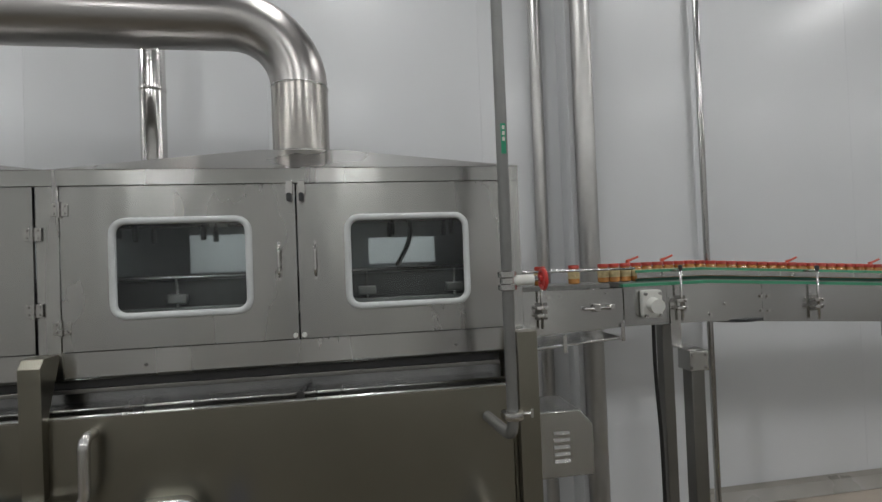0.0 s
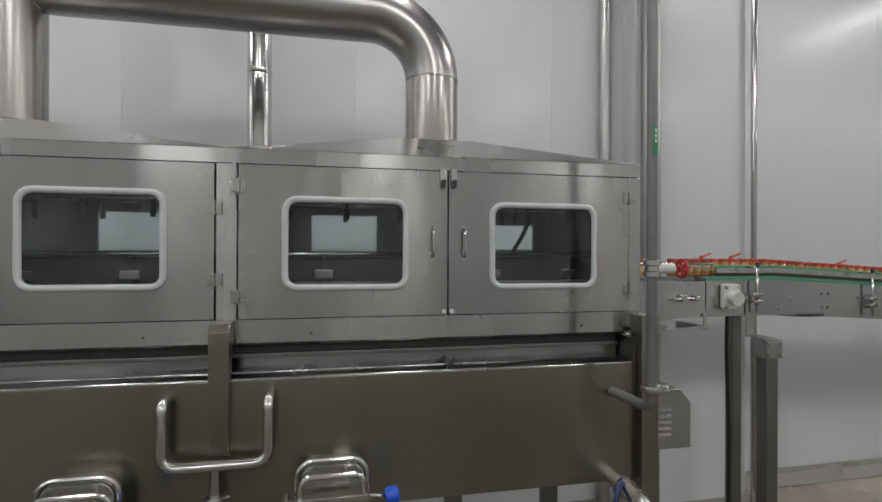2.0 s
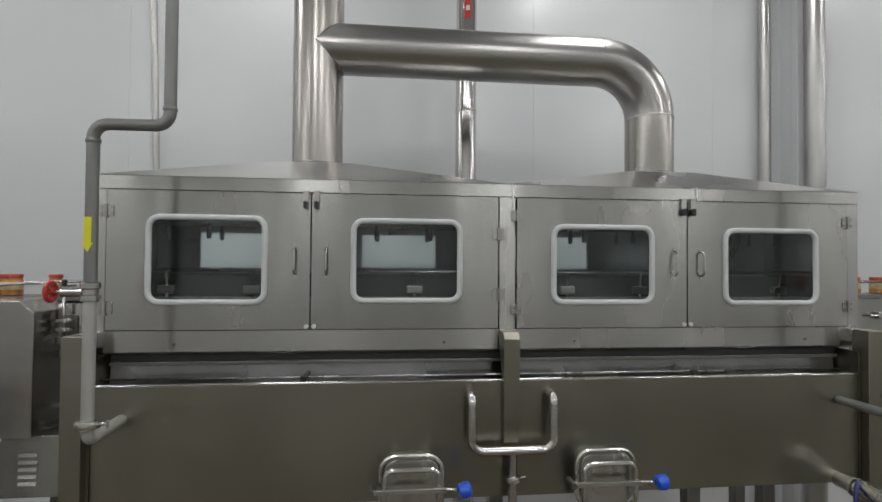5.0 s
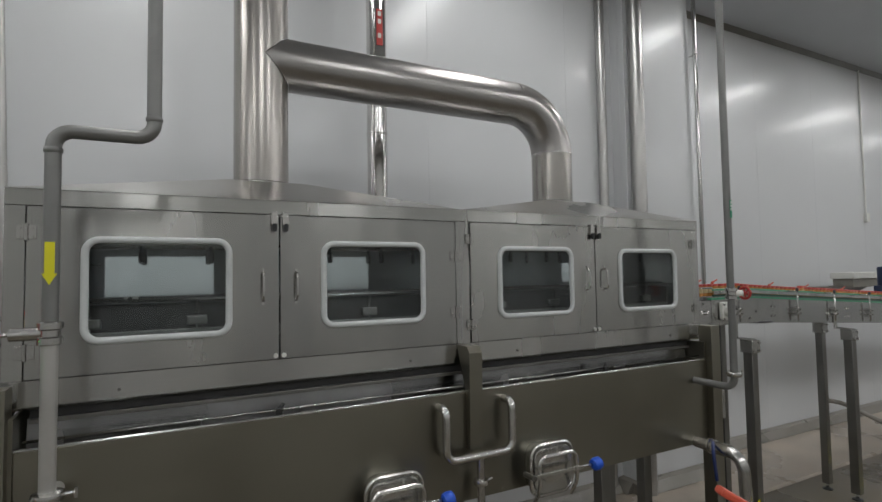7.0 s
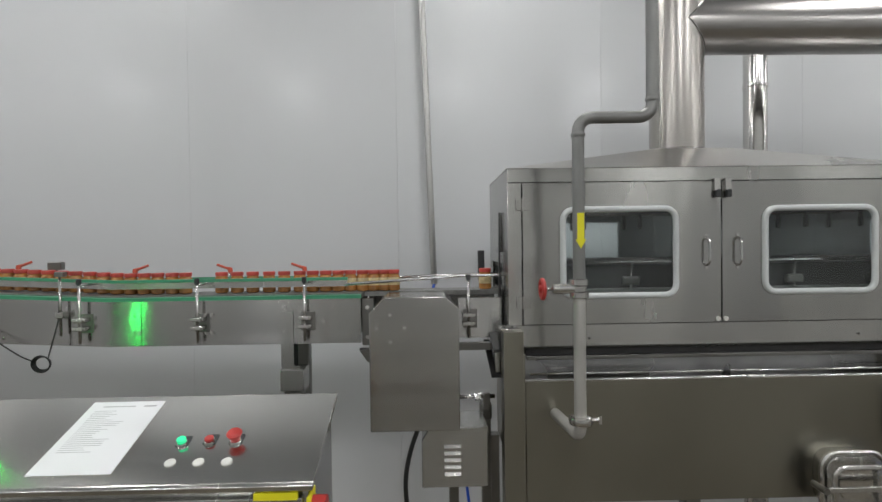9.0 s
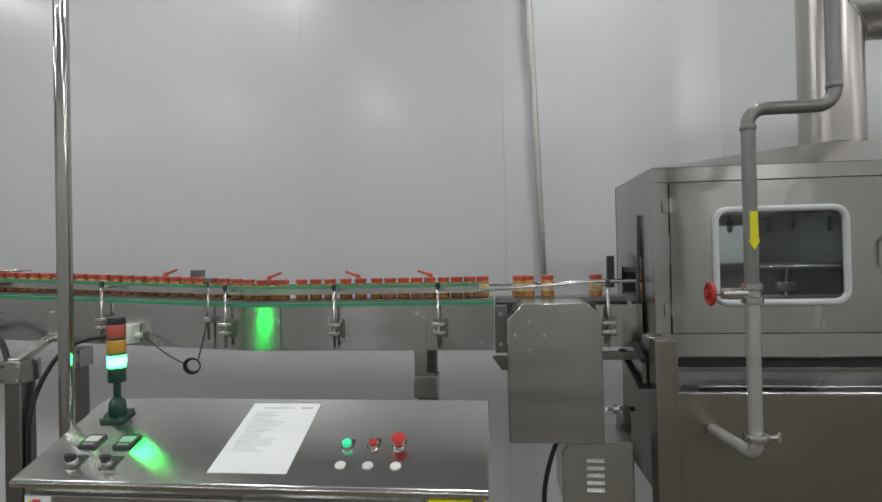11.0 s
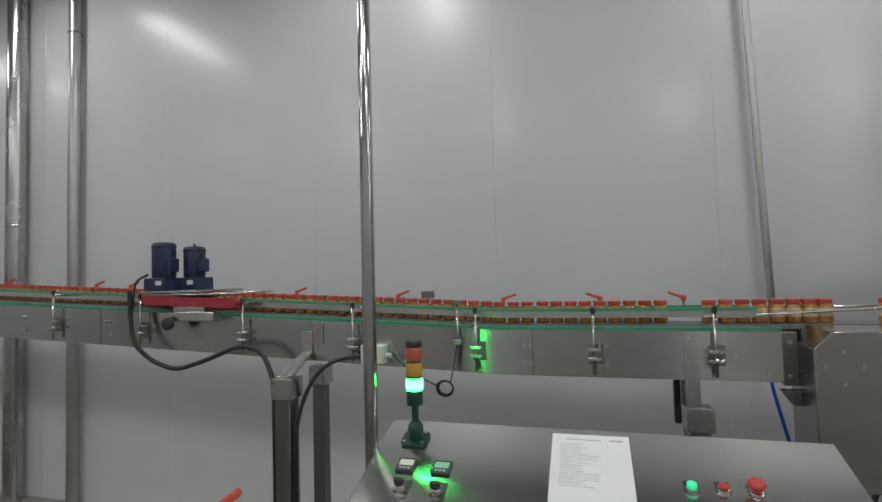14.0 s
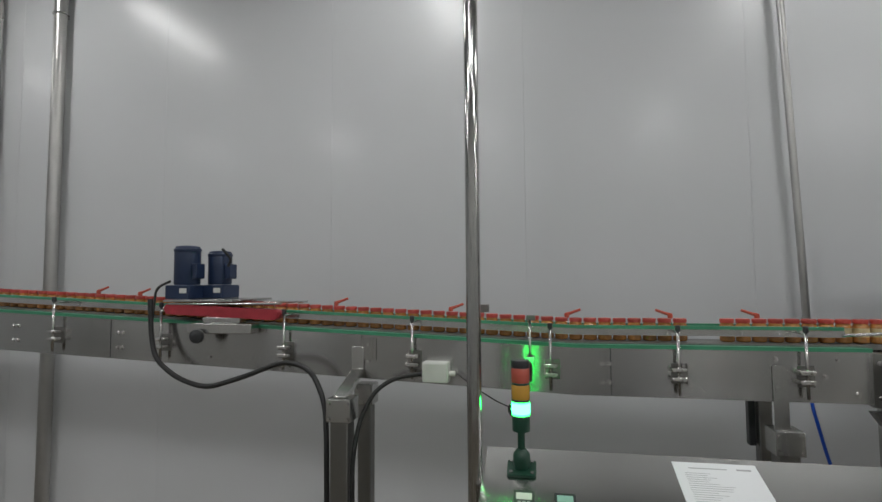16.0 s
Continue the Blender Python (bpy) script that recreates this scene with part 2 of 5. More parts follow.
def prism(profile, axis, a0, a1, bm=None, bevel=0.0):
    """A flat outline pushed along an axis. profile: pairs of the other two axes, in x, y, z order."""
    tmp = bmesh.new()

    def at(p, a):
        return {"x": (a, p[0], p[1]), "y": (p[0], a, p[1]), "z": (p[0], p[1], a)}[axis]
    v0 = [tmp.verts.new(at(p, a0)) for p in profile]
    v1 = [tmp.verts.new(at(p, a1)) for p in profile]
    tmp.faces.new(v0)
    tmp.faces.new(v1)
    k = len(profile)
    for i in range(k):
        tmp.faces.new((v0[i], v0[(i + 1) % k], v1[(i + 1) % k], v1[i]))
    if len(profile) > 12:
        for f in tmp.faces:
            f.smooth = len(f.verts) == 4
    if bevel:
        rounds(tmp, bevel)
    return join(bm, tmp)


def fillet(points, r, n=6):
    pts = [Vector(p) for p in points]
    out = [pts[0]]
    for a, b, c in zip(pts, pts[1:], pts[2:]):
        u, w = (a - b), (c - b)
        lim = min(r, u.length * 0.49, w.length * 0.49)
        u.normalize()
        w.normalize()
        half = u.angle(w) / 2
        if lim < 1e-5 or half > 1.55:
            out.append(b)
            continue
        rad = lim * math.tan(half)
        centre = b + (u + w).normalized() * (rad / math.sin(half))
        s, e = b + u * lim - centre, b + w * lim - centre
        phi = s.angle(e)
        for i in range(n + 1):
            out.append(centre + (s * math.sin(phi * (1 - i / n)) + e * math.sin(phi * i / n)) / math.sin(phi))
    out.append(pts[-1])
    return out


def tube(points, r, seg=12, bend=0.0, closed=False, bm=None, radii=None, nbend=6):
    pts = fillet(points, bend, nbend) if bend else [Vector(p) for p in points]
    tmp = bmesh.new()
    k = len(pts)
    rings, normal = [], None
    for i, p in enumerate(pts):
        a = pts[i - 1] if (i or closed) else p
        b = pts[(i + 1) % k] if (i < k - 1 or closed) else p
        d = (b - a).normalized()
        if normal is None:
            normal = d.orthogonal().normalized()
        normal = (normal - d * normal.dot(d)).normalized()
        side = d.cross(normal)
        rr = radii[i] if radii else r
        rings.append([tmp.verts.new(p + (normal * math.cos(2 * math.pi * j / seg) + side * math.sin(2 * math.pi * j / seg)) * rr) for j in range(seg)])
    for i in range(k if closed else k - 1):
        q, w = rings[i], rings[(i + 1) % k]
        for j in range(seg):
            tmp.faces.new((q[j], q[(j + 1) % seg], w[(j + 1) % seg], w[j])).smooth = True
    if not closed:
        tmp.faces.new(rings[0])
        tmp.faces.new(rings[-1])
    return join(bm, tmp)


def rod(p0, p1, r, seg=12, bm=None, r1=None):
    return tube([p0, p1], r, seg, bm=bm, radii=[r, r1] if r1 is not None else None)


def lathe(profile, seg=16, at=(0, 0, 0), bm=None):
    """profile: pairs of radius and height, turned round z."""
    tmp = bmesh.new()
    rings = [[tmp.verts.new((at[0] + r * math.cos(2 * math.pi * j / seg), at[1] + r * math.sin(2 * math.pi * j / seg), at[2] + z)) for j in range(seg)] for r, z in profile]
    for q, w in zip(rings, rings[1:]):
        for j in range(seg):
            tmp.faces.new((q[j], q[(j + 1) % seg], w[(j + 1) % seg], w[j])).smooth = True
    tmp.faces.new(rings[0])
    tmp.faces.new(rings[-1])
    return join(bm, tmp)


def rounded(x0, x1, z0, z1, r, n=6):
    """The outline of a rounded rectangle."""
    out = []
    for cx, cz, a in ((x1 - r, z1 - r, 0), (x0 + r, z1 - r, 90), (x0 + r, z0 + r, 180), (x1 - r, z0 + r, 270)):
        out += [(cx + r * math.cos(radians(a + 90 * i / n)), cz + r * math.sin(radians(a + 90 * i / n))) for i in range(n + 1)]
    return out


def window_plate(x0, x1, z0, z1, y0, y1, hole):
    """A sheet with a window hole."""
    a, b, c, d = hole
    bm = bmesh.new()
    loops = [[bm.verts.new((x, y, z)) for x, z in ring] for y in (y0, y1) for ring in (((x0, z0), (x1, z0), (x1, z1), (x0, z1)), ((a, c), (b, c), (b, d), (a, d)))]
    for p, q in ((0, 1), (2, 3), (0, 2), (1, 3)):
        for i in range(4):
            bm.faces.new((loops[p][i], loops[p][(i + 1) % 4], loops[q][(i + 1) % 4], loops[q][i]))
    return bm


# ---- the hall ----
WY, WR, XC = 3.22, 3.40, 2.10     # back wall, its recessed part, and where it steps back
CX0, CX1, CY = 1.345, 2.205, 3.065   # the boxed column before the step


def wall(name, label):
    return thing(name, label=label, category="wall", kind="structure")


def panelled(parent, x0, x1, y, depth, step, start):
    edges = [x0] + [x for x in np.arange(start, x1 - 0.05, step) if x > x0 + 0.05] + [x1]
    for a, b in zip(edges, edges[1:]):
        part("panel", box(a + 0.0004, b - 0.0004, y, y + depth, 0, CEIL, 0.0008), WALL, parent, smooth=False)


w = wall("wall_back", "glossy white insulated panels with fine upright joints")
panelled(w, -13.0, XC, WY, 0.1, 1.31, -12.28)
part("backing", box(-13.0, XC - 0.005, WY + 0.102, WY + 0.13, 0, CEIL), JOINT, w)
w = wall("wall_back_recessed", "glossy white insulated panels set back behind the corner")
panelled(w, XC + 0.002, 13.0, WR, 0.1, 1.16, 3.77)
part("backing", box(XC, 13.0, WR + 0.102, WR + 0.13, 0, CEIL), JOINT, w)
w = wall("wall_column", "white panelled column standing out where the wall steps back")
part("panel", box(CX0, CX1, CY, CY + 0.06, 0, CEIL, 0.002), WALL, w, smooth=False)
part("panel", box(CX0, CX0 + 0.06, CY + 0.0605, WY - 0.001, 0, CEIL), WALL, w, smooth=False)
part("panel", box(CX1 - 0.06, CX1, CY + 0.0605, WR - 0.001, 0, CEIL), WALL, w, smooth=False)
for nm, b, lb in (("wall_left", (-13.1, -13.0, -4.3, WY, 0, CEIL), "white panel wall at the hall's end"), ("wall_right", (13.0, 13.1, -4.3, WR, 0, CEIL), "white panel wall at the hall's far end"),
                  ("wall_front", (-13, 13, -4.3, -4.2, 0, CEIL), "white panel wall opposite the machine")):
    solo(nm, box(*b), FARWALL if nm == "wall_front" else WALL, lb, "wall", kind="structure")
# Unseen grey panels, added only to band the reflections in the steel.
for i, (x0, x1, h) in enumerate(((-9.2, -7.6, 2.5), (-6.1, -4.9, 2.3), (-3.5, -2.3, 2.7), (-1.2, -0.35, 2.3), (1.1, 2.7, 2.7), (4.4, 5.6, 2.4), (7.5, 9.0, 2.6))):
    dl = thing("door_%d" % (i + 1), ((x0 + x1) / 2, -4.19, 0), "unseen grey panel added on the far wall to band reflections", "door", kind="structure")
    part("leaf", box(x0 + 0.04, x1 - 0.04, -4.197, -4.165, 0.01, h - 0.04, 0.004), FARPANEL, dl)
    fb = box(x0, x0 + 0.039, -4.198, -4.15, 0.0, h, 0.003)
    part("jamb", fb, STEEL, dl)
    part("jamb", box(x1 - 0.039, x1, -4.198, -4.15, 0.0, h, 0.003), STEEL, dl)
    part("head_rail", box(x0, x1, -4.198, -4.14, h + 0.001, h + 0.08, 0.003), STEEL, dl)
solo("ceiling", box(-13.1, 13.1, -4.3, WR + 0.2, CEIL, CEIL + 0.1), CEILM, "smooth grey ceiling panels", "ceiling", kind="structure")
solo("floor", box(-13.1, 13.1, -4.3, WR + 0.2, -0.1, 0.0), FLOORM, "wet brown-grey epoxy floor", "floor", kind="structure")
solo("floor_slab", prism([(2.56, 0.001), (2.585, 0.018), (WR - 0.002, 0.022), (WR - 0.002, 0.001)], "x", CX1 + 0.001, 12.98, bevel=0.004), SLAB, "worn grey raised floor strip along the wall", "floor", kind="structure")
solo("floor_slab_column", prism([(2.56, 0.001), (2.585, 0.018), (CY - 0.002, 0.022), (CY - 0.002, 0.001)], "x", CX0 + 0.001, CX1, bevel=0.004), SLAB, "worn grey raised floor strip before the column", "floor", kind="structure")
solo("floor_slab_left", prism([(2.56, 0.001), (2.585, 0.018), (WY - 0.002, 0.022), (WY - 0.002, 0.001)], "x", -12.98, CX0, bevel=0.004), SLAB, "worn grey raised floor strip behind the machine", "floor", kind="structure")


def kerb(name, wall_y, x0, x1, label="grey sloped kerb at the foot of the wall"):
    solo(name, prism([(wall_y - 0.115, 0.024), (wall_y - 0.06, 0.105), (wall_y - 0.002, 0.118), (wall_y - 0.002, 0.024)], "x", x0, x1, bevel=0.004), KERB, label, "kerb", kind="structure")


kerb("kerb_right", WR, CX1 + 0.118, 12.98)
kerb("kerb_left", WY, -12.98, CX0 - 0.118)
kerb("kerb_column", CY, CX0 - 0.06, CX1 + 0.06, "grey sloped kerb round the column's foot")
for nm, xw, sg, y1 in (("kerb_column_left", CX0, -1, WY), ("kerb_column_right", CX1, 1, WR)):
    solo(nm, prism([(xw + sg * 0.115, 0.024), (xw + sg * 0.06, 0.105), (xw + sg * 0.002, 0.118), (xw + sg * 0.002, 0.024)], "y", CY - 0.001, y1 - 0.002, bevel=0.004), KERB, "grey sloped kerb at the column's side", "kerb", kind="structure")
solo("trim_cornice", prism([(WR - 0.05, CEIL - 0.002), (WR - 0.002, CEIL - 0.002), (WR - 0.002, CEIL - 0.05)], "x", CX1 + 0.01, 12.98), DARKSTEEL, "dark metal angle where wall meets ceiling", "trim", kind="structure")

lamp = None
for lx in LAMP_X:
    for ly in LAMP_Y:
        if lamp is None:
            lamp = thing("ceiling_lamp", (lx, ly, CEIL - 0.002), "white flat ceiling lamp with a long glowing diffuser", "ceiling lamp", "ceiling lamps")
            part("housing", prism([(lx - 0.16, CEIL - 0.002), (lx + 0.16, CEIL - 0.002), (lx + 0.14, CEIL - 0.05), (lx - 0.14, CEIL - 0.05)], "y", ly - 0.66, ly + 0.66), WHITEP, lamp)
            part("diffuser", box(lx - 0.13, lx + 0.13, ly - 0.62, ly + 0.62, CEIL - 0.062, CEIL - 0.051, 0.004), TUBE, lamp, "glowing white diffuser")
        else:
            copy_thing(lamp, pose(lx, ly, CEIL - 0.002))

# ---- pipes on the wall ----
def clip(bm, x, y, z, r, wall_y):
    tube([(x + r * 1.12 * math.cos(a), y + r * 1.12 * math.sin(a), z) for a in np.linspace(0, 2 * math.pi, 17)[:-1]], 0.006, 6, closed=True, bm=bm)
    rod((x, y + r, z), (x, wall_y, z), 0.006, 8, bm)


def wall_pipe(x, y, r, z0, z1, mat, label, clips=(), wall_y=WY, rings=(), lean=0.0):
    p = thing("wall_pipe", (x, y, z0), label, "pipe", "upright wall pipes")
    part("tube", rod((x, y, z0), (x - lean, y, z1), r, 24), mat, p)
    for z in rings:
        part("seam_ring", lathe([(r + 0.001, -0.012), (r + 0.004, -0.008), (r + 0.004, 0.008), (r + 0.001, 0.012)], 24, (x, y, z)), POLISH, p)
    for z in clips:
        bm = bmesh.new()
        clip(bm, x, y, z, r, wall_y)
        part("pipe_clip", bm, STEEL, p)
    return p


pa = wall_pipe(-1.011, 2.885, 0.062, 0.0, CEIL, FOIL, "foil-clad steel pipe with a red marking sticker", (0.9, 3.9), rings=(2.655, 1.6, 3.75))
part("sticker", box(-1.033, -0.991, 2.8215, 2.8235, 3.20, 3.43, 0.0008), REDP, pa, "red marking sticker")
for z in (3.40, 3.35, 3.26):
    part("sticker_mark", box(-1.024, -1.002, 2.8195, 2.8210, z - 0.014, z + 0.016), WHITEP, pa, "white bars of unreadable writing")
wall_pipe(1.185, 3.176, 0.040, 0.0, CEIL, PALEPIPE, "slim grey steel pipe close to the wall")
wall_pipe(1.416, 2.998, 0.062, 0.0, CEIL, PALEPIPE, "thick satin steel pipe standing off the wall")
wall_pipe(2.21, 2.998, 0.019, 0.0, CEIL, FILM, "thin shiny steel pipe standing before the column", (3.8,), CY)
wall_pipe(-2.885, 3.14, 0.020, 1.52, CEIL, PALEPIPE, "thin grey steel conduit ending at the conveyor", lean=0.09)
wall_pipe(-7.93, 3.15, 0.045, 0.0, CEIL, PALEPIPE, "satin steel pipe clipped to the wall", (3.9,))
wall_pipe(-8.56, 3.13, 0.072, 0.0, CEIL, PIPE, "thick satin steel pipe standing behind the conveyor", rings=(2.3,))
wall_pipe(-4.518, 1.418, 0.0215, 0.0, CEIL, FILM, "shiny wrapped steel pole beside the control desk")
dr = thing("drain_pipe", (5.0, 3.2, 0.1), "grey plastic drain pipe slanting from the wall to the floor", "pipe")
part("tube", tube([(4.93, WR - 0.004, 0.170), (4.95, 3.25, 0.165), (5.114, 2.696, 0.027)], 0.026, 12, 0.04), KERB, dr)
part("flange", rod((4.93, WR - 0.012, 0.19), (4.93, WR - 0.003, 0.19), 0.045, 16), KERB, dr)
wo = thing("wall_socket", (6.10, WR - 0.04, 2.0), "small white socket with a thin conduit on the wall", "socket")
part("box", box(6.06, 6.14, WR - 0.045, WR - 0.002, 2.38, 2.50, 0.006), WHITEP, wo)
part("conduit", rod((6.10, WR - 0.014, 2.50), (6.10, WR - 0.014, CEIL), 0.011, 10), WHITEP, wo)

# ---- the washing machine's tank ----
TY, TX0, TX1, TZ0, TZ1 = 1.80, -2.56, 0.535, 0.805, 1.262
tank = thing("wash_tank", (-1.0, 2.15, 0.0), "long dull stainless steel water tank of a washing machine", "tank")
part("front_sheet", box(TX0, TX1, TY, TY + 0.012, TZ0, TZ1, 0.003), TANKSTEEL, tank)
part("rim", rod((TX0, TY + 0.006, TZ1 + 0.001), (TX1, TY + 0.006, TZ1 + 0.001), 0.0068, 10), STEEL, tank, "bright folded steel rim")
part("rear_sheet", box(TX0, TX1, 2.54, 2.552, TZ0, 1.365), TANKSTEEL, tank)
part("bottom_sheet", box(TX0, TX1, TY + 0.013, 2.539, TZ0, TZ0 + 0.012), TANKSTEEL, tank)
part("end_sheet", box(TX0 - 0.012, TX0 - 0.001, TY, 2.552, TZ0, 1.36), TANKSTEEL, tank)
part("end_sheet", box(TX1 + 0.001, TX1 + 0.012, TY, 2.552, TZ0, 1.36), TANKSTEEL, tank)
part("splash_sheet", prism([(1.895, 1.14), (1.907, 1.14), (1.932, 1.332), (1.920, 1.332)], "x", TX0 + 0.01, TX1 - 0.01), SPLASHSTEEL, tank, "sloped inner splash sheet")
part("water", box(TX0 + 0.01, TX1 - 0.01, 1.82, 2.53, 1.14, 1.15), clear("tank_water", (0.75, 0.82, 0.82), 0.03), tank, "still water in the tank")
part("drip_rail", box(TX0 + 0.02, TX1 - 0.02, 1.880, 1.892, 1.322, 1.336, 0.002), DARKSTEEL, tank)
# Black strip drawn in for the shade of the gap below the hood.
part("shadow_seal", box(TX0 + 0.02, TX1 - 0.02, 1.895, 1.902, 1.337, 1.375), BLACK, tank, "black strip standing in for the shade in the gap")
part("stay_rod", rod((TX0 + 0.02, TY + 0.022, 1.283), (TX1 - 0.02, TY + 0.022, 1.283), 0.0045, 8), STEEL, tank)
for x in (-1.80, -0.20):
    bm = rod((x, TY + 0.022, 1.283), (x + 0.02, TY + 0.035, 1.30), 0.008, 8)
    box(x - 0.012, x + 0.012, TY + 0.008, TY + 0.03, 1.266, 1.29, 0.002, bm)
    part("rod_bracket", bm, BLACK, tank, "small black rod bracket")
for x0, x1 in ((-2.645, -2.572), (0.549, 0.622)):
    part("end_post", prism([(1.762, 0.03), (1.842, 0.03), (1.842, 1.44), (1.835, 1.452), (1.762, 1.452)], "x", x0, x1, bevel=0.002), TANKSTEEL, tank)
    part("corner_strut", box(x0, x1, 1.843, 1.93, 1.395, 1.452, 0.004), STEEL, tank)
for x0 in (-2.63, 0.47):
    part("rear_post", box(x0, x0 + 0.06, 2.50, 2.56, 0.03, 0.80, 0.004), DARKSTEEL, tank)
for x, y in ((-1.90, 1.87), (-1.03, 1.87), (-0.17, 1.87), (0.28, 2.0)):
    part("leg", box(x - 0.03, x + 0.03, y, y + 0.06, 0.03, TZ0 - 0.002, 0.004), DARKSTEEL, tank)
    part("foot", lathe([(0.04, 0), (0.04, 0.01), (0.015, 0.016), (0.015, 0.031)], 14, (x, y + 0.03, 0)), DARK, tank)
for x, y in ((-2.61, 1.80), (0.585, 1.80), (-2.60, 2.53), (0.50, 2.53)):
    part("foot", lathe([(0.04, 0), (0.04, 0.01), (0.015, 0.016), (0.015, 0.031)], 14, (x, y, 0)), DARK, tank)
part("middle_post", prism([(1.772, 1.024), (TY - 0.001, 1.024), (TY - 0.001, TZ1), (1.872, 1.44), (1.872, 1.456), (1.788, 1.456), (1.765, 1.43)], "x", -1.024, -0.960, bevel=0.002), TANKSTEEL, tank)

# pipes that belong to the tank
part("overflow_pipe", tube([(-1.154, TY + 0.002, 1.214), (-1.154, 1.738, 1.214), (-1.154, 1.738, 1.006), (-0.832, 1.738, 1.006), (-0.832, 1.738, 1.214), (-0.832, TY + 0.002, 1.214)], 0.0175, 14, 0.045), POLISH, tank, "bright bent steel overflow pipe")
part("drop_pipe", rod((-0.995, 1.738, 0.998), (-0.995, 1.738, 0.0), 0.0165, 12), PIPE, tank)
bm = lathe([(0.018, -0.012), (0.03, -0.01), (0.033, 0), (0.03, 0.01), (0.018, 0.012)], 16, (-0.995, 1.738, 0.90))
rod((-0.97, 1.738, 0.90), (-0.945, 1.73, 0.91), 0.006, 8, bm)
part("pipe_clamp", bm, POLISH, tank)
part("outlet_pipe", tube([(0.437, TY, 0.822), (0.437, 1.535, 0.822), (0.45, 1.50, 0.0)], 0.030, 14, 0.08), PIPE, tank, "bent steel outlet pipe with a ball valve")
bm = lathe([(0.026, -0.02), (0.04, -0.018), (0.04, -0.008), (0.03, -0.006), (0.03, 0.006), (0.04, 0.008), (0.04, 0.018), (0.026, 0.02)], 16)
bmesh.ops.rotate(bm, verts=bm.verts, matrix=Matrix.Rotation(radians(90), 3, "X"))
bmesh.ops.translate(bm, verts=bm.verts, vec=(0.437, 1.70, 0.822))
part("valve_body", bm, POLISH, tank)
part("valve_lever", tube([(0.437, 1.70, 0.852), (0.385, 1.66, 0.845), (0.372, 1.65, 0.80), (0.385, 1.645, 0.67)], 0.009, 8, 0.02), NAVYLEVER, tank, "dark blue valve lever")
part("yellow_sticker", box(0.452, 0.468, 1.4735, 1.4755, 0.47, 0.62, 0.0006), YELLOW, tank, "yellow strip sticker")
part("wrap", tube([(0.437, 1.665, 0.822), (0.437, 1.60, 0.822)], 0.033, 14, radii=[0.034, 0.033]), FOIL, tank, "silver foil wrap")


def hatch(cx):
    h = thing("inspection_hatch", (cx, TY, 0.89), "stainless hatch with rounded lid, bail and blue knob", "hatch", "tank hatches")
    a, b = cx - 0.115, cx + 0.115
    z0, z1 = 0.782, 1.0
    part("neck", prism(rounded(a + 0.015, b - 0.015, z0 + 0.01, z1 - 0.006, 0.05), "y", TY - 0.002, 1.735), STEEL, h)
    part("flange", tube([(x, 1.735, z) for x, z in rounded(a, b, z0, z1, 0.055)], 0.010, 8, closed=True), POLISH, h)
    part("lid", prism(rounded(a + 0.012, b - 0.012, z0 + 0.012, z1 - 0.012, 0.045), "y", 1.738, 1.722, bevel=0.003), STEEL, h)
    part("lid_boss", prism(rounded(cx - 0.06, cx + 0.06, 0.835, 0.955, 0.035), "y", 1.7215, 1.716, bevel=0.002), POLISH, h)
    part("bail", tube([(a + 0.012, 1.73, z0 - 0.02), (a + 0.012, 1.685, 0.83), (a + 0.012, 1.685, 0.965), (b - 0.012, 1.685, 0.965), (b - 0.012, 1.685, 0.83), (b - 0.012, 1.73, z0 - 0.02)], 0.009, 8, 0.035), POLISH, h)
    part("cross_bar", box(a - 0.035, b + 0.012, 1.667, 1.678, 0.884, 0.902, 0.002), STEEL, h)
    bm = rod((a - 0.035, 1.66, 0.893), (a - 0.035, 1.73, 0.893), 0.012, 10)
    part("hinge_pin", bm, DARKSTEEL, h)
    part("spindle", rod((b, 1.672, 0.897), (b + 0.055, 1.66, 0.899), 0.007, 8), POLISH, h)
    bm = lathe([(0.012, -0.024), (0.026, -0.020), (0.03, 0.0), (0.026, 0.018), (0.012, 0.024)], 10)
    bmesh.ops.rotate(bm, verts=bm.verts, matrix=Matrix.Rotation(radians(78), 3, "Y"))
    bmesh.ops.translate(bm, verts=bm.verts, vec=(b + 0.078, 1.655, 0.90))
    part("knob", bm, BLUEP, h, "blue plastic star knob")


hatch(-0.625)
hatch(-1.385)

# ---- the machine's hood ----
X0, XM0, XM1, X1 = -2.61, -1.024, -0.952, 0.612
YF, YB = 1.885, 2.449
ZL, ZD0, ZD1, ZR = 1.366, 1.457, 2.005, 2.058
hood = thing("washer_hood", (-1.0, 2.16, ZL), "long brushed stainless hood of a jar washing machine", "machine hood")
part("lower_band", prism([(YF, ZD0), (YF - 0.012, ZD0), (YF - 0.012, ZL + 0.01), (YF - 0.004, ZL), (YF + 0.03, ZL), (YF + 0.03, ZL + 0.012), (YF, ZL + 0.012)], "x", X0 + 0.02, X1 - 0.02), STEEL, hood)
part("upper_band", box(X0, X1, YF - 0.012, YF, ZD1, ZR, 0.001), STEEL, hood)
part("end_stile", box(X0, -2.556, YF - 0.012, YF, ZD0, ZD1 - 0.001, 0.002), STEEL, hood)
part("end_stile", box(0.560, X1, YF - 0.012, YF, ZD0, ZD1 - 0.001, 0.002), STEEL, hood)
part("middle_stile", box(XM0 + 0.002, XM1 - 0.002, YF - 0.012, YF, ZL + 0.09, ZD1 - 0.001, 0.002), STEEL, hood)
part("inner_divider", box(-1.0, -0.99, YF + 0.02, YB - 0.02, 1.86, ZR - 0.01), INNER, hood)


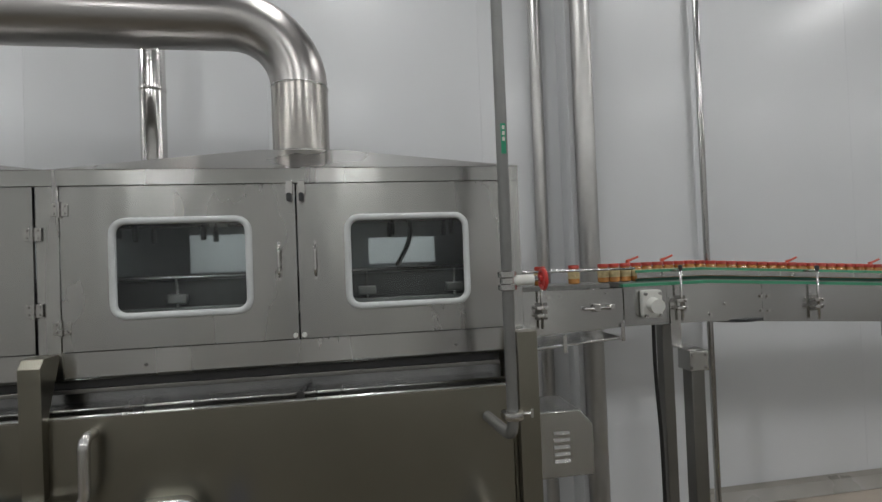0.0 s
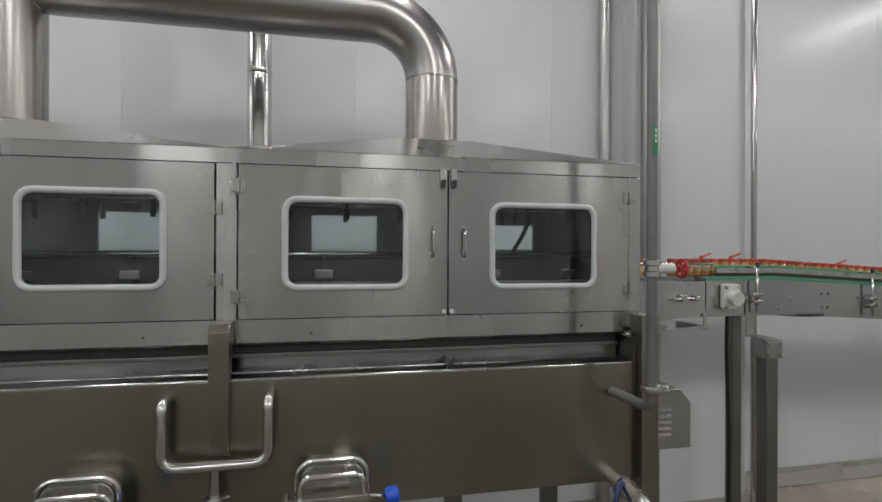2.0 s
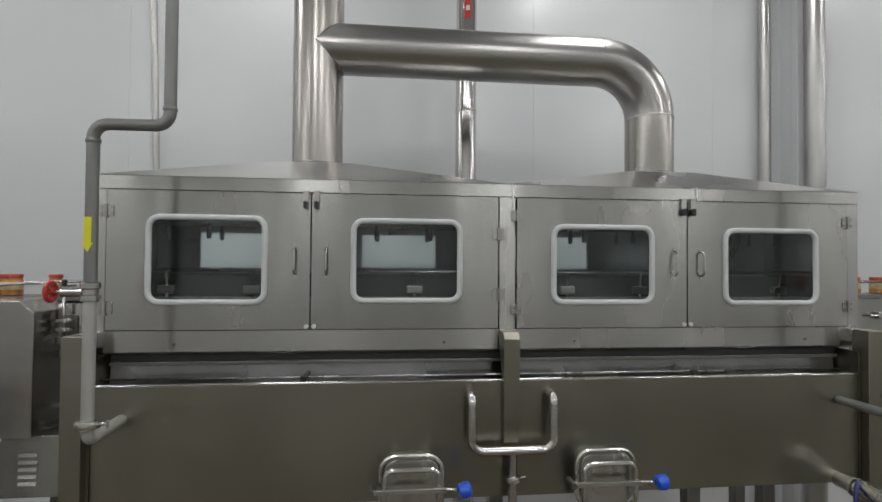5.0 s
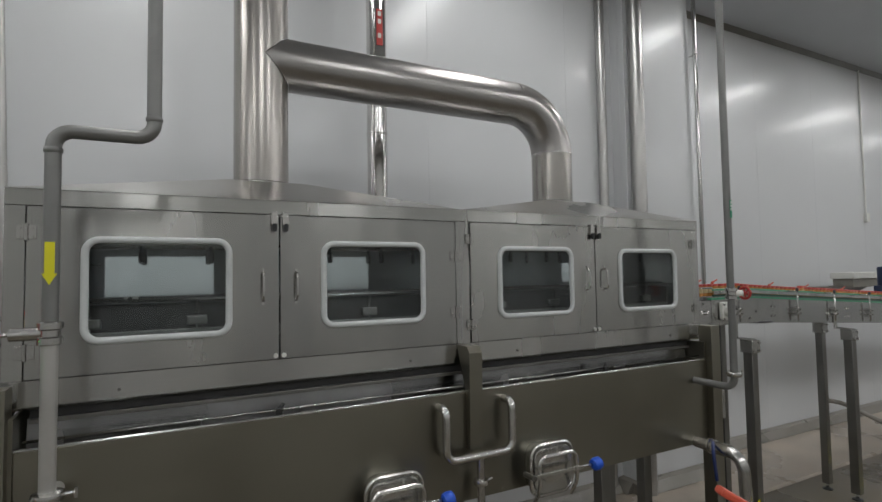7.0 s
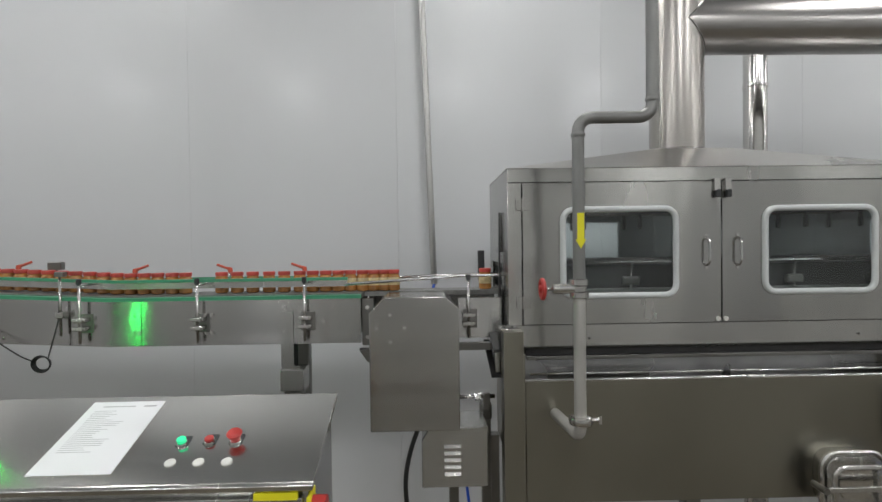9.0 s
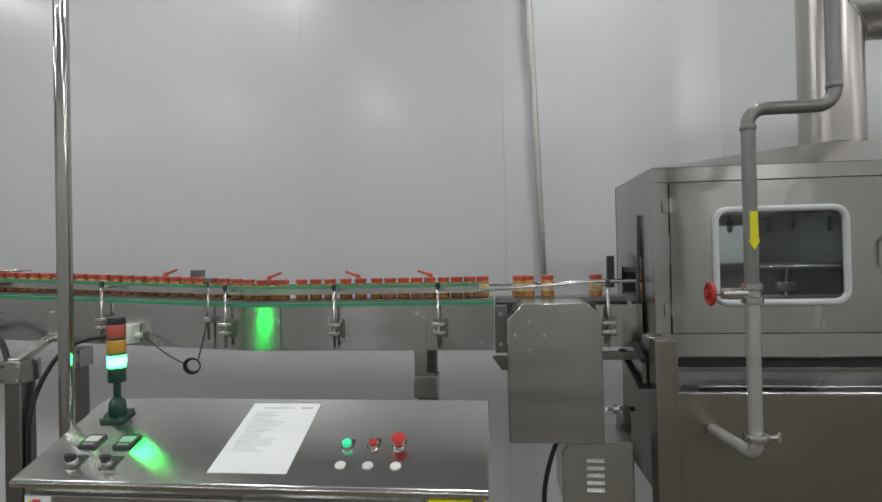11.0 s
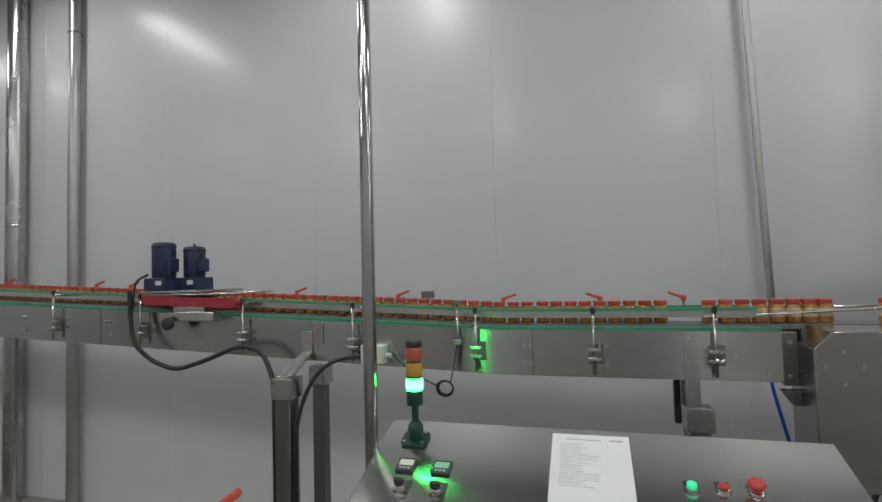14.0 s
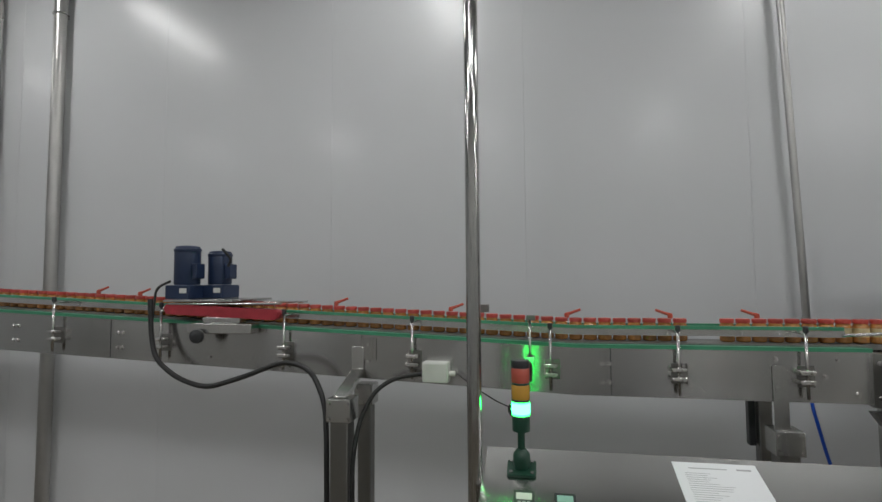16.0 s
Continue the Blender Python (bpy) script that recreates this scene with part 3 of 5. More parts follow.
def end_wall(x0, x1, y_a, y_b):
    """Four sheets round the opening for the jars."""
    z0, z1 = 1.555, 1.69
    for b in ((YF + 0.001, y_a, ZL, ZR), (y_b, YB, ZL, ZR), (y_a, y_b, ZL, z0), (y_a, y_b, z1, ZR)):
        part("end_sheet", box(x0, x1, *b), SHEET, hood)


end_wall(X0, X0 + 0.012, 2.04, 2.36)
end_wall(X1 - 0.012, X1, 2.12, 2.42)
part("access_cover", box(X0 - 0.006, X0 - 0.001, 2.045, 2.40, 1.735, 1.90, 0.002), SHEET, hood)
part("curtain", prism([(2.040, 1.90), (2.085, 1.40), (2.030, 1.40)], "x", X0 - 0.012, X0 - 0.007), BLACK, hood, "black rubber splash curtain")
for xa, ya, yb in ((X0 + 0.014, 2.035, 2.365), (X1 - 0.020, 2.115, 2.425)):
    part("inner_curtain", box(xa, xa + 0.006, ya, yb, 1.668, 1.70), BLACK, hood, "black rubber inner curtain")
part("splash_chute", prism([(2.15, 1.44), (1.86, 1.36), (1.86, 1.28), (2.15, 1.36)], "x", X0 - 0.055, X0 - 0.004, bevel=0.003), SHEET, hood)
part("chute_lip", prism([(2.15, 1.452), (1.85, 1.372), (1.85, 1.362), (2.15, 1.442)], "x", X0 - 0.06, X0 - 0.004), BLACK, hood, "black rubber lip")
part("chute_lip", prism([(2.15, 1.355), (1.85, 1.275), (1.85, 1.265), (2.15, 1.345)], "x", X0 - 0.07, X0 - 0.004), BLACK, hood, "black rubber lip")
part("guide_block", box(X0 - 0.075, X0 - 0.045, 2.30, 2.33, 1.60, 1.74, 0.003), DARK, hood, "dark upright guide block")

DOORS = [(-2.552, -1.789, (-2.395, -1.968, 1.572, 1.895), 1, 1.92, 1.545), (-1.783, -1.028, (-1.614, -1.192, 1.578, 1.892), -1, 1.848, 1.60),
         (-0.948, -0.203, (-0.788, -0.365, 1.572, 1.880), 1, 1.926, 1.540), (-0.197, 0.556, (-0.022, 0.397, 1.568, 1.875), -1, 1.920, 1.548)]
DY0, DY1 = YF - 0.016, YF - 0.003
for x0, x1, hole, sign, h1, h2 in DOORS:
    d = part("door", window_plate(x0, x1, ZD0 + 0.004, ZD1 - 0.004, DY0, DY1, hole), SHEET, hood, "brushed steel door with a rounded window")
    a, b, c, e = hole
    part("gasket", tube([(x, DY0 - 0.002, z) for x, z in rounded(a - 0.004, b + 0.004, c - 0.004, e + 0.004, 0.042)], 0.0118, 10, closed=True), GASKET, d, "white rubber window gasket")
    g = part("pane", box(a - 0.004, b + 0.004, YF - 0.011, YF - 0.007, c - 0.004, e + 0.004), FOGGED, d, "clear window pane")
    g.visible_shadow = False
    edge = x0 if sign > 0 else x1
    inner = x1 if sign > 0 else x0
    for hz in (h1, h2):
        bm = box(edge - 0.026, edge - 0.004, DY0 - 0.004, DY0 - 0.0005, hz - 0.022, hz + 0.022, 0.001)
        box(edge + 0.004, edge + 0.026, DY0 - 0.004, DY0 - 0.0005, hz - 0.022, hz + 0.022, 0.001, bm)
        rod((edge, DY0 - 0.006, hz - 0.026), (edge, DY0 - 0.006, hz + 0.026), 0.006, 8, bm)
        for dx in (-0.016, 0.016):
            for dz in (-0.012, 0.012):
                rod((edge + dx, DY0 - 0.004, hz + dz), (edge + dx, DY0 - 0.008, hz + dz), 0.0035, 6, bm)
        part("hinge", bm, PIPE, d, "small steel butt hinge")
    hx = inner - sign * 0.058
    bm = tube([(hx, DY0, 1.785), (hx, DY0 - 0.026, 1.778), (hx, DY0 - 0.026, 1.686), (hx, DY0, 1.679)], 0.0048, 8, 0.014)
    rod((hx, DY0, 1.795), (hx, DY0 - 0.003, 1.795), 0.006, 8, bm)
    rod((hx, DY0, 1.669), (hx, DY0 - 0.003, 1.669), 0.006, 8, bm)
    part("pull", bm, POLISH, d, "bright bow pull")
    lx = inner - sign * 0.018
    lt = part("latch", box(lx - 0.012, lx + 0.012, DY0 - 0.012, DY0 - 0.0005, 1.962, 2.012, 0.002), POLISH, d, "toggle latch with a black grip")
    part("grip", prism(rounded(lx - 0.008, lx + 0.008, 1.938, 1.968, 0.006, 4), "y", DY0 - 0.004, DY0 - 0.020), DARK, lt)
    part("door_stop", rod((inner - sign * 0.012, DY0, ZD0 + 0.016), (inner - sign * 0.012, DY0 - 0.006, ZD0 + 0.016), 0.009, 10), WHITEP, d)
for x in (-2.30, -1.25, -0.70, 0.35):
    part("screw", rod((x, YF - 0.012, 1.405), (x, YF - 0.016, 1.405), 0.005, 8), DARKSTEEL, hood)
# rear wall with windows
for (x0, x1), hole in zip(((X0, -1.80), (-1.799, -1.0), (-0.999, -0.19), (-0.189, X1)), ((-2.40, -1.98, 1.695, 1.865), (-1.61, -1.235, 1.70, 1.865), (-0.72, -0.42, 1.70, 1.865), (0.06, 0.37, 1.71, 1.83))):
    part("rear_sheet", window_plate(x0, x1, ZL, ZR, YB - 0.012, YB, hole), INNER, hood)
    a, b, c, e = hole
    g = part("rear_pane", box(a - 0.004, b + 0.004, YB - 0.008, YB - 0.004, c - 0.004, e + 0.004), GLASS, hood, "clear rear window pane")
    g.visible_shadow = False


def roof(x0, x1, cx):
    """A shallow hipped roof with a flat crown under the duct."""
    bm = bmesh.new()
    lo = [bm.verts.new(p) for p in ((x0, YF - 0.016, ZR), (x1, YF - 0.016, ZR), (x1, YB + 0.004, ZR), (x0, YB + 0.004, ZR))]
    hi = [bm.verts.new(p) for p in ((cx - 0.15, 2.05, ZR + 0.102), (cx + 0.15, 2.05, ZR + 0.102), (cx + 0.15, 2.33, ZR + 0.102), (cx - 0.15, 2.33, ZR + 0.102))]
    bm.faces.new(hi)
    bm.faces.new(lo)
    for i in range(4):
        bm.faces.new((lo[i], lo[(i + 1) % 4], hi[(i + 1) % 4], hi[i]))
    return bm


part("roof", roof(X0 - 0.002, -0.990, -1.80), ROOFM, hood, smooth=False)
part("roof", roof(-0.988, X1 + 0.002, -0.21), ROOFM, hood, smooth=False)
# spray bars and rails inside
for z, y in ((1.90, 2.10), (1.90, 2.28)):
    part("spray_bar", rod((X0 + 0.02, y, z), (X1 - 0.02, y, z), 0.012, 10), STEEL, hood)
    for i in range(13):
        x = X0 + 0.12 + i * 0.24
        part("nozzle", lathe([(0.006, -0.075), (0.011, -0.07), (0.012, -0.03), (0.008, -0.026), (0.008, -0.008)], 8, (x, y, z)), DARK, hood)
for z, y in ((1.688, 2.06), (1.688, 2.36), (1.54, 2.02), (1.54, 2.38)):
    part("guide_rod", rod((X0 + 0.01, y, z), (X1 - 0.01, y, z), 0.007, 8), POLISH, hood)
# Added black plate hides the jars and supplies the dark lower inside.
part("guard_plate", box(X0 + 0.02, X1 - 0.02, 2.094, 2.098, 1.545, 1.676), BLACK, hood, "black plate added to hide the jars and darken the hood's inside")
for i in range(9):
    x = X0 + 0.20 + i * 0.35
    part("rail_hanger", tube([(x, 2.06, 1.688), (x, 2.075, 1.64), (x, 2.075, 1.575)], 0.006, 8, 0.015), STEEL, hood)
    part("hanger_block", box(x - 0.035, x + 0.035, 2.062, 2.088, 1.590, 1.625, 0.006), DARKSTEEL, hood)
part("spray_hose", tube([(0.20, 2.12, 1.90), (0.235, 2.14, 1.86), (0.215, 2.16, 1.78), (0.17, 2.18, 1.70)], 0.010, 8, 0.04), BLACK, hood, "black spray hose")
part("chain_belt", box(X0 + 0.01, X1 - 0.01, 2.09, 2.37, 1.545, 1.575, 0.004), BELT, hood)
for i in range(8):
    x = X0 + 0.25 + i * 0.38
    part("belt_stay", box(x - 0.02, x + 0.02, 2.00, 2.42, 1.50, 1.53, 0.003), STEEL, hood)

# ---- steam ducts ----
DX, EX, DCY, DZ, DR = -1.806, -0.204, 2.19, 2.713, 0.1135     # riser, elbow, their depth, the branch's height, radius
BR = DZ - 2.441     # the elbow's bend
zb = ZR + 0.1025
duct = thing("steam_duct", (DX, DCY, zb), "large polished steel steam duct rising to the ceiling", "duct")
part("riser", rod((DX, DCY, zb), (DX, DCY, CEIL), DR, 48), DUCT, duct)
part("collar", lathe([(0.119, 0.0), (0.126, 0.002), (0.126, 0.006), (0.1155, 0.012)], 40, (DX, DCY, zb)), SHEET, duct)
branch = part("branch", tube([(DX, DCY, DZ), (EX - BR, DCY, DZ)], DR + 0.0006, 48), DUCTX, duct, "level branch duct mitred into the riser")
turns = [math.pi / 2 * k / 14 for k in range(15)]
part("elbow", tube([(EX - BR + BR * math.sin(a), DCY, DZ - BR + BR * math.cos(a)) for a in turns], DR + 0.0006, 48), DUCTX, branch)
part("drop", rod((EX, DCY, zb), (EX, DCY, 2.440), DR, 48), DUCT, branch)
arc = [math.pi * k / 20 - math.pi / 2 for k in range(21)]
part("mitre_seam", tube([(DX + abs(math.sin(a)) * DR, DCY - math.cos(a) * (DR + 0.001), DZ + math.sin(a) * (DR + 0.001)) for a in arc], 0.0028, 6), SHEET, branch, "fine weld seam")
part("seam_ring", lathe([(0.1145, -0.004), (0.1165, -0.002), (0.1165, 0.002), (0.1145, 0.004)], 40, (EX, DCY, 2.441)), STEEL, branch)
part("collar", lathe([(0.119, 0.0), (0.126, 0.002), (0.126, 0.006), (0.1155, 0.012)], 36, (EX, DCY, zb)), SHEET, duct)


# ---- water pipes before the machine ----
def wheel(bm_parent, cx, y, z, sign):
    """A handwheel across x."""
    bm = tube([(cx, y + 0.030 * math.cos(a), z + 0.030 * math.sin(a)) for a in np.linspace(0, 2 * math.pi, 15)[:-1]], 0.007, 8, closed=True)
    for k in range(3):
        a = math.pi * k / 3 + 0.4
        rod((cx, y - 0.029 * math.cos(a), z - 0.029 * math.sin(a)), (cx, y + 0.029 * math.cos(a), z + 0.029 * math.sin(a)), 0.0045, 6, bm)
    rod((cx - 0.012, y, z), (cx + 0.012, y, z), 0.010, 10, bm)
    part("handwheel", bm, REDP, bm_parent, "red handwheel")


def valve(p, x, y, z, sign):
    v = part("valve", rod((x, y, z), (x + sign * 0.085, y, z), 0.017, 14), WHITEP if sign > 0 else POLISH, p, "pale valve body")
    bm = lathe([(0.022, -0.032), (0.03, -0.028), (0.03, -0.012), (0.024, -0.008), (0.024, 0.008), (0.03, 0.012), (0.03, 0.028), (0.022, 0.032)], 16, (x, y, z))
    part("fitting", bm, POLISH, p)
    part("spindle", rod((x + sign * 0.08, y, z), (x + sign * 0.118, y, z), 0.006, 8), POLISH, p)
    wheel(p, x + sign * 0.118, y, z, sign)


def tri_clamp(p, x, y, z):
    bm = lathe([(0.021, -0.014), (0.036, -0.011), (0.039, 0), (0.036, 0.011), (0.021, 0.014)], 18, (x, y, z))
    rod((x + 0.035, y, z), (x + 0.062, y - 0.004, z + 0.002), 0.006, 8, bm)
    rod((x + 0.062, y - 0.004, z - 0.012), (x + 0.062, y - 0.004, z + 0.014), 0.005, 8, bm)
    part("pipe_clamp", bm, POLISH, p)


wp = thing("water_pipe", (-2.43, 1.54, 1.2), "grey steel water pipe with red handwheel and yellow arrow", "pipe", "water pipes")
part("lower_tube", tube([(-2.452, TY - 0.001, 1.142), (-2.432, 1.54, 1.150), (-2.432, 1.54, 1.60)], 0.0195, 14, 0.04), BAREPIPE, wp, "bare satin steel lower pipe")
part("upper_tube", tube([(-2.432, 1.54, 1.6002), (-2.432, 1.54, 2.170), (-2.195, 1.535, 2.170), (-2.195, 1.535, CEIL)], 0.0195, 14, 0.045), GREYPIPE, wp)
for q in ((-2.432, 1.54, 2.115), (-2.195, 1.535, 2.225)):
    part("weld_collar", lathe([(0.020, -0.008), (0.0225, -0.004), (0.0225, 0.004), (0.020, 0.008)], 14, q), GREYPIPE, wp)
valve(wp, -2.432, 1.54, 1.628, -1)
tri_clamp(wp, -2.431, 1.54, 1.205)
part("arrow_sticker", prism([(-2.443, 1.868), (-2.421, 1.868), (-2.421, 1.785), (-2.415, 1.785), (-2.432, 1.755), (-2.449, 1.785), (-2.443, 1.785)], "y", 1.5165, 1.5190), YELLOW, wp, "yellow arrow sticker")
wp = thing("water_pipe", (0.468, 1.582, 1.2), "grey steel water pipe with red handwheel and green sticker", "pipe", "water pipes")
part("lower_tube", tube([(0.44, TY - 0.001, 1.158), (0.468, 1.582, 1.150), (0.468, 1.582, CEIL)], 0.0185, 14, 0.05), GREYPIPE, wp)
valve(wp, 0.468, 1.582, 1.642, 1)
tri_clamp(wp, 0.468, 1.582, 1.222)
part("sticker", box(0.460, 0.476, 1.5610, 1.5632, 2.04, 2.135, 0.0006), STGREEN, wp, "green marking sticker")
for z in (2.122, 2.104, 2.086):
    part("sticker_mark", box(0.464, 0.472, 1.5595, 1.5608, z - 0.006, z + 0.006), WHITEP, wp, "white bars of unreadable writing")

# ---- conveyors ----
def rise(x):
    """How much the conveyor's deck lies above its level middle part."""
    if x < -4.2:
        return 0.046 * (-4.2 - x)
    if x > 1.65:
        return -0.058 * (x - 1.65)
    return 0.0


DECK = 1.578


def strip(xs, y0, y1, z0, z1, bm=None):
    """A long bar that follows the deck's rise."""
    tmp = bmesh.new()
    rings = [[tmp.verts.new((x, y, z + rise(x))) for y, z in ((y0, z0), (y1, z0), (y1, z1), (y0, z1))] for x in xs]
    for q, w in zip(rings, rings[1:]):
        for j in range(4):
            tmp.faces.new((q[j], q[(j + 1) % 4], w[(j + 1) % 4], w[j]))
    tmp.faces.new(rings[0])
    tmp.faces.new(rings[-1])
    return join(bm, tmp)


def bolts(p, pts, y, r=0.0065):
    for x, z in pts:
        part("bolt", lathe_y(r, x, y, z + rise(x)), POLISH, p)


def lathe_y(r, x, y, z):
    bm = rod((x, y, z), (x, y - 0.003, z), r * 1.5, 10)
    return rod((x, y - 0.003, z), (x, y - 0.009, z), r, 6, bm)


def conveyor(xs, yf, yb, label, joints):
    """Side plates, belt, guide rails and wear strips from xs[0] to xs[-1]."""
    c = thing("conveyor", (xs[0], yf, 1.3), label, "conveyor", "jar conveyors")
    cuts = [xs[0]] + joints + [xs[-1]]
    for a, b in zip(cuts, cuts[1:]):
        inner = [a + 0.001] + [x for x in xs if a + 0.001 < x < b - 0.001] + [b - 0.001]
        part("side_plate", strip(inner, yf, yf + 0.004, 1.378, 1.5585), PLATE, c, "brushed steel side plate")
        part("rear_plate", strip(inner, yb - 0.004, yb, 1.378, 1.5585), STEEL, c)
    part("belt", strip(xs, yf + 0.03, yb - 0.03, DECK - 0.022, DECK - 0.001), BELT, c, "grey slat chain belt")
    part("wear_strip", strip(xs, yf - 0.002, yf + 0.03, 1.5590, 1.572), GREENP, c, "green plastic wear strip")
    part("wear_strip", strip(xs, yb - 0.03, yb + 0.002, 1.5590, 1.572), GREENP, c, "green plastic wear strip")
    return c


LX = [-12.5, -9.5, -8, -7, -6.2, -5.5, -4.9, -4.4, -4.2, -4.0, -3.6, -3.190]
RX = [1.205, 1.5, 1.65, 1.8, 2.3, 3.0, 4.0, 5.0, 6.0, 7.5]
LY, LB, RY, RB = 2.0, 2.24, 2.22, 2.46
cl = conveyor(LX, LY, LB, "steel jar conveyor with green guide rails leaving the washer", [-9.0, -7.42, -6.30, -5.07, -4.07])
cr = conveyor(RX, RY, RB, "steel jar conveyor with green guide rails feeding the washer", [1.42, 1.92, 3.05, 4.3])


def rails(c, xs, yf, yb, low=0.0):
    for y, s in ((yf + 0.060, 1), (yb - 0.060, -1)):
        y0, y1 = (y - 0.014, y) if s > 0 else (y, y + 0.014)
        d = low
        part("guide_rail", strip(xs, y0, y1, 1.640 - d, 1.652 - d), GREENP, c, "green plastic guide rail")
        part("rail_channel", strip(xs, y0 - 0.004 * s, y1 - 0.004 * s, 1.615 - d, 1.639 - d), POLISH, c, "steel channel of the guide rail")


rails(cl, LX[:-1] + [-3.25], LY, LB, 0.010)
rails(cr, [1.30] + RX[1:], RY, RB, 0.020)
part("lower_rail", strip([1.30] + RX[1:], RY + 0.046, RY + 0.058, 1.575, 1.592), LENSGRN, cr, "dark green lower guide strip")
for x in (-6.84, -6.25, -4.09, -3.80):
    bolts(cl, [(x - 0.012, 1.43), (x + 0.012, 1.43), (x - 0.012, 1.50), (x + 0.012, 1.50)], LY)
bolts(cl, [(-3.50, 1.53), (-3.50, 1.43), (-5.04, 1.52), (-5.04, 1.45), (-3.24, 1.41), (-3.66, 1.395), (-3.34, 1.47)], LY)
for x in (1.93, 2.98):
    bolts(cr, [(x - 0.02, 1.43), (x + 0.02, 1.43), (x - 0.02, 1.50), (x + 0.02, 1.50)], RY)
bolts(cr, [(1.72, 1.46), (1.64, 1.41)], RY)
bm = lathe([(0.13, -0.010), (0.15, -0.006), (0.15, 0.006), (0.13, 0.010)], 32, (1.83, 2.34, 1.374))
part("return_wheel", bm, DARK, cr, "dark plastic return wheel under the belt")


for x in (-7.42, -6.30, -5.07, -4.07):
    part("splice_seam", strip([x - 0.0012, x + 0.0012], LY - 0.0012, LY - 0.0002, 1.380, 1.556), DARK, cl, "dark joint between two side plates")
bolts(cl, [(-5.58, 1.43), (-5.78, 1.42), (-4.62, 1.40), (-3.92, 1.395), (-3.30, 1.53)], LY, 0.0045)
part("joint_plate", strip([-5.075, -5.005], LY - 0.0045, LY - 0.0015, 1.455, 1.545), PLAINSTEEL, cl, "small bolted joint plate")


def rail_post(x, y, dz, group):
    """An upright rod in a clamp on the side plate, with a knob and an orange lever at its top."""
    z = rise(x)
    p = thing("rail_post", (x, y, 1.47 + z), "steel rail post with bracket, black knob and orange lever", "rail bracket", group)
    part("rod", rod((x, y - 0.030, 1.395 + z), (x, y - 0.030, 1.630 + z), 0.006, 8), POLISH, p)
    for dz2 in (-0.017, 0.017):
        bm = box(x - 0.026, x + 0.026, y - 0.040, y - 0.001, 1.470 + z + dz2 - 0.008, 1.470 + z + dz2 + 0.008, 0.003)
        rod((x + 0.014, y - 0.05, 1.470 + z + dz2), (x + 0.014, y - 0.038, 1.470 + z + dz2), 0.006, 6, bm)
        part("clamp_block", bm, POLISH, p)
    part("plate", box(x - 0.022, x + 0.036, y - 0.003, y - 0.0005, 1.432 + z, 1.508 + z, 0.001), DARKSTEEL, p)
    part("arm", rod((x, y - 0.034, 1.624 + z), (x, y + 0.05, 1.624 + z), 0.005, 8), POLISH, p)
    part("knob", lathe([(0.006, -0.012), (0.010, -0.008), (0.010, 0.010), (0.006, 0.013)], 10, (x, y - 0.030, 1.638 + z)), DARK, p)
    return p


def lever(x, y, z, sign, group):
    t = thing("clamp_lever", (x, y, z), "small orange plastic clamping lever on the guide rail", "lever", group)
    part("hub", lathe([(0.009, -0.010), (0.011, 0.0), (0.009, 0.012)], 10, (x, y, z)), ORANGEP, t)
    part("grip", tube([(x, y, z + 0.006), (x + sign * 0.020, y, z + 0.012), (x + sign * 0.058, y, z + 0.026)], 0.006, 8, radii=[0.008, 0.006, 0.0055]), ORANGEP, t)
    part("stud", rod((x, y, z - 0.055), (x, y, z - 0.008), 0.005, 8), POLISH, t)


for x in (-9.0, -7.3, -6.59, -6.01, -5.41, -4.845, -4.295, -3.833, -3.41):
    rail_post(x, LY, 0, "rail posts of the outgoing conveyor")
for x in (1.476, 2.20, 2.735, 3.30, 3.95, 4.6):
    rail_post(x, RY, 0, "rail posts of the incoming conveyor")
for x, s in ((-7.3, 1), (-6.60, 1), (-6.35, 1), (-6.02, -1), (-5.28, 1), (-4.73, 1), (-4.22, 1), (-3.80, -1), (-3.47, -1)):
    lever(x, LB - 0.01, 1.668 + rise(x), s, "levers of the outgoing conveyor")
for x, s in ((1.36, 1), (1.55, 1), (2.28, 1), (2.80, 1), (3.4, 1), (4.1, 1)):
    lever(x, RB - 0.01, 1.668 + rise(x), s, "levers of the incoming conveyor")

# short transfer sections at the washer's two ends
tl = thing("transfer_conveyor", (-2.9, LY, 1.3), "short steel transfer conveyor at the washer's outlet", "conveyor")
part("side_plate", box(-2.795, X0 - 0.01, LY + 0.002, LY + 0.008, 1.39, 1.553, 0.001), PLATE, tl)
part("rear_plate", box(-3.185, X0 - 0.01, LB - 0.008, LB - 0.002, 1.39, 1.553, 0.001), STEEL, tl)
part("belt", box(-3.185, X0 + 0.005, LY + 0.09, LB - 0.02, DECK - 0.02, DECK - 0.001), BELT, tl)
part("guide_rod", tube([(-3.26, LY + 0.045, 1.612), (-2.78, LY + 0.055, 1.640), (X0 + 0.1, LY + 0.06, 1.640)], 0.006, 8), POLISH, tl)
part("guide_rod", tube([(-3.26, LB - 0.045, 1.625), (X0 + 0.1, LB - 0.05, 1.640)], 0.006, 8), POLISH, tl)
part("lower_bar", box(-2.80, X0 - 0.01, LY + 0.02, LY + 0.05, 1.335, 1.365, 0.002), DARKSTEEL, tl)
db = part("drive_bearing", box(-3.188, -3.140, LY + 0.010, LY + 0.04, 1.365, 1.555, 0.003), DARKSTEEL, tl)
part("bearing_foot", prism([(-3.20, 1.352), (-3.14, 1.352), (-3.14, 1.30), (-3.165, 1.30)], "y", LY - 0.01, LY + 0.03, bevel=0.002), DARKSTEEL, db)
for z in (1.40, 1.52):
    part("bolt", lathe_y(0.006, -3.165, LY + 0.010, z), POLISH, db)
rail_post(-2.755, LY, 0, "rail posts of the outgoing conveyor")
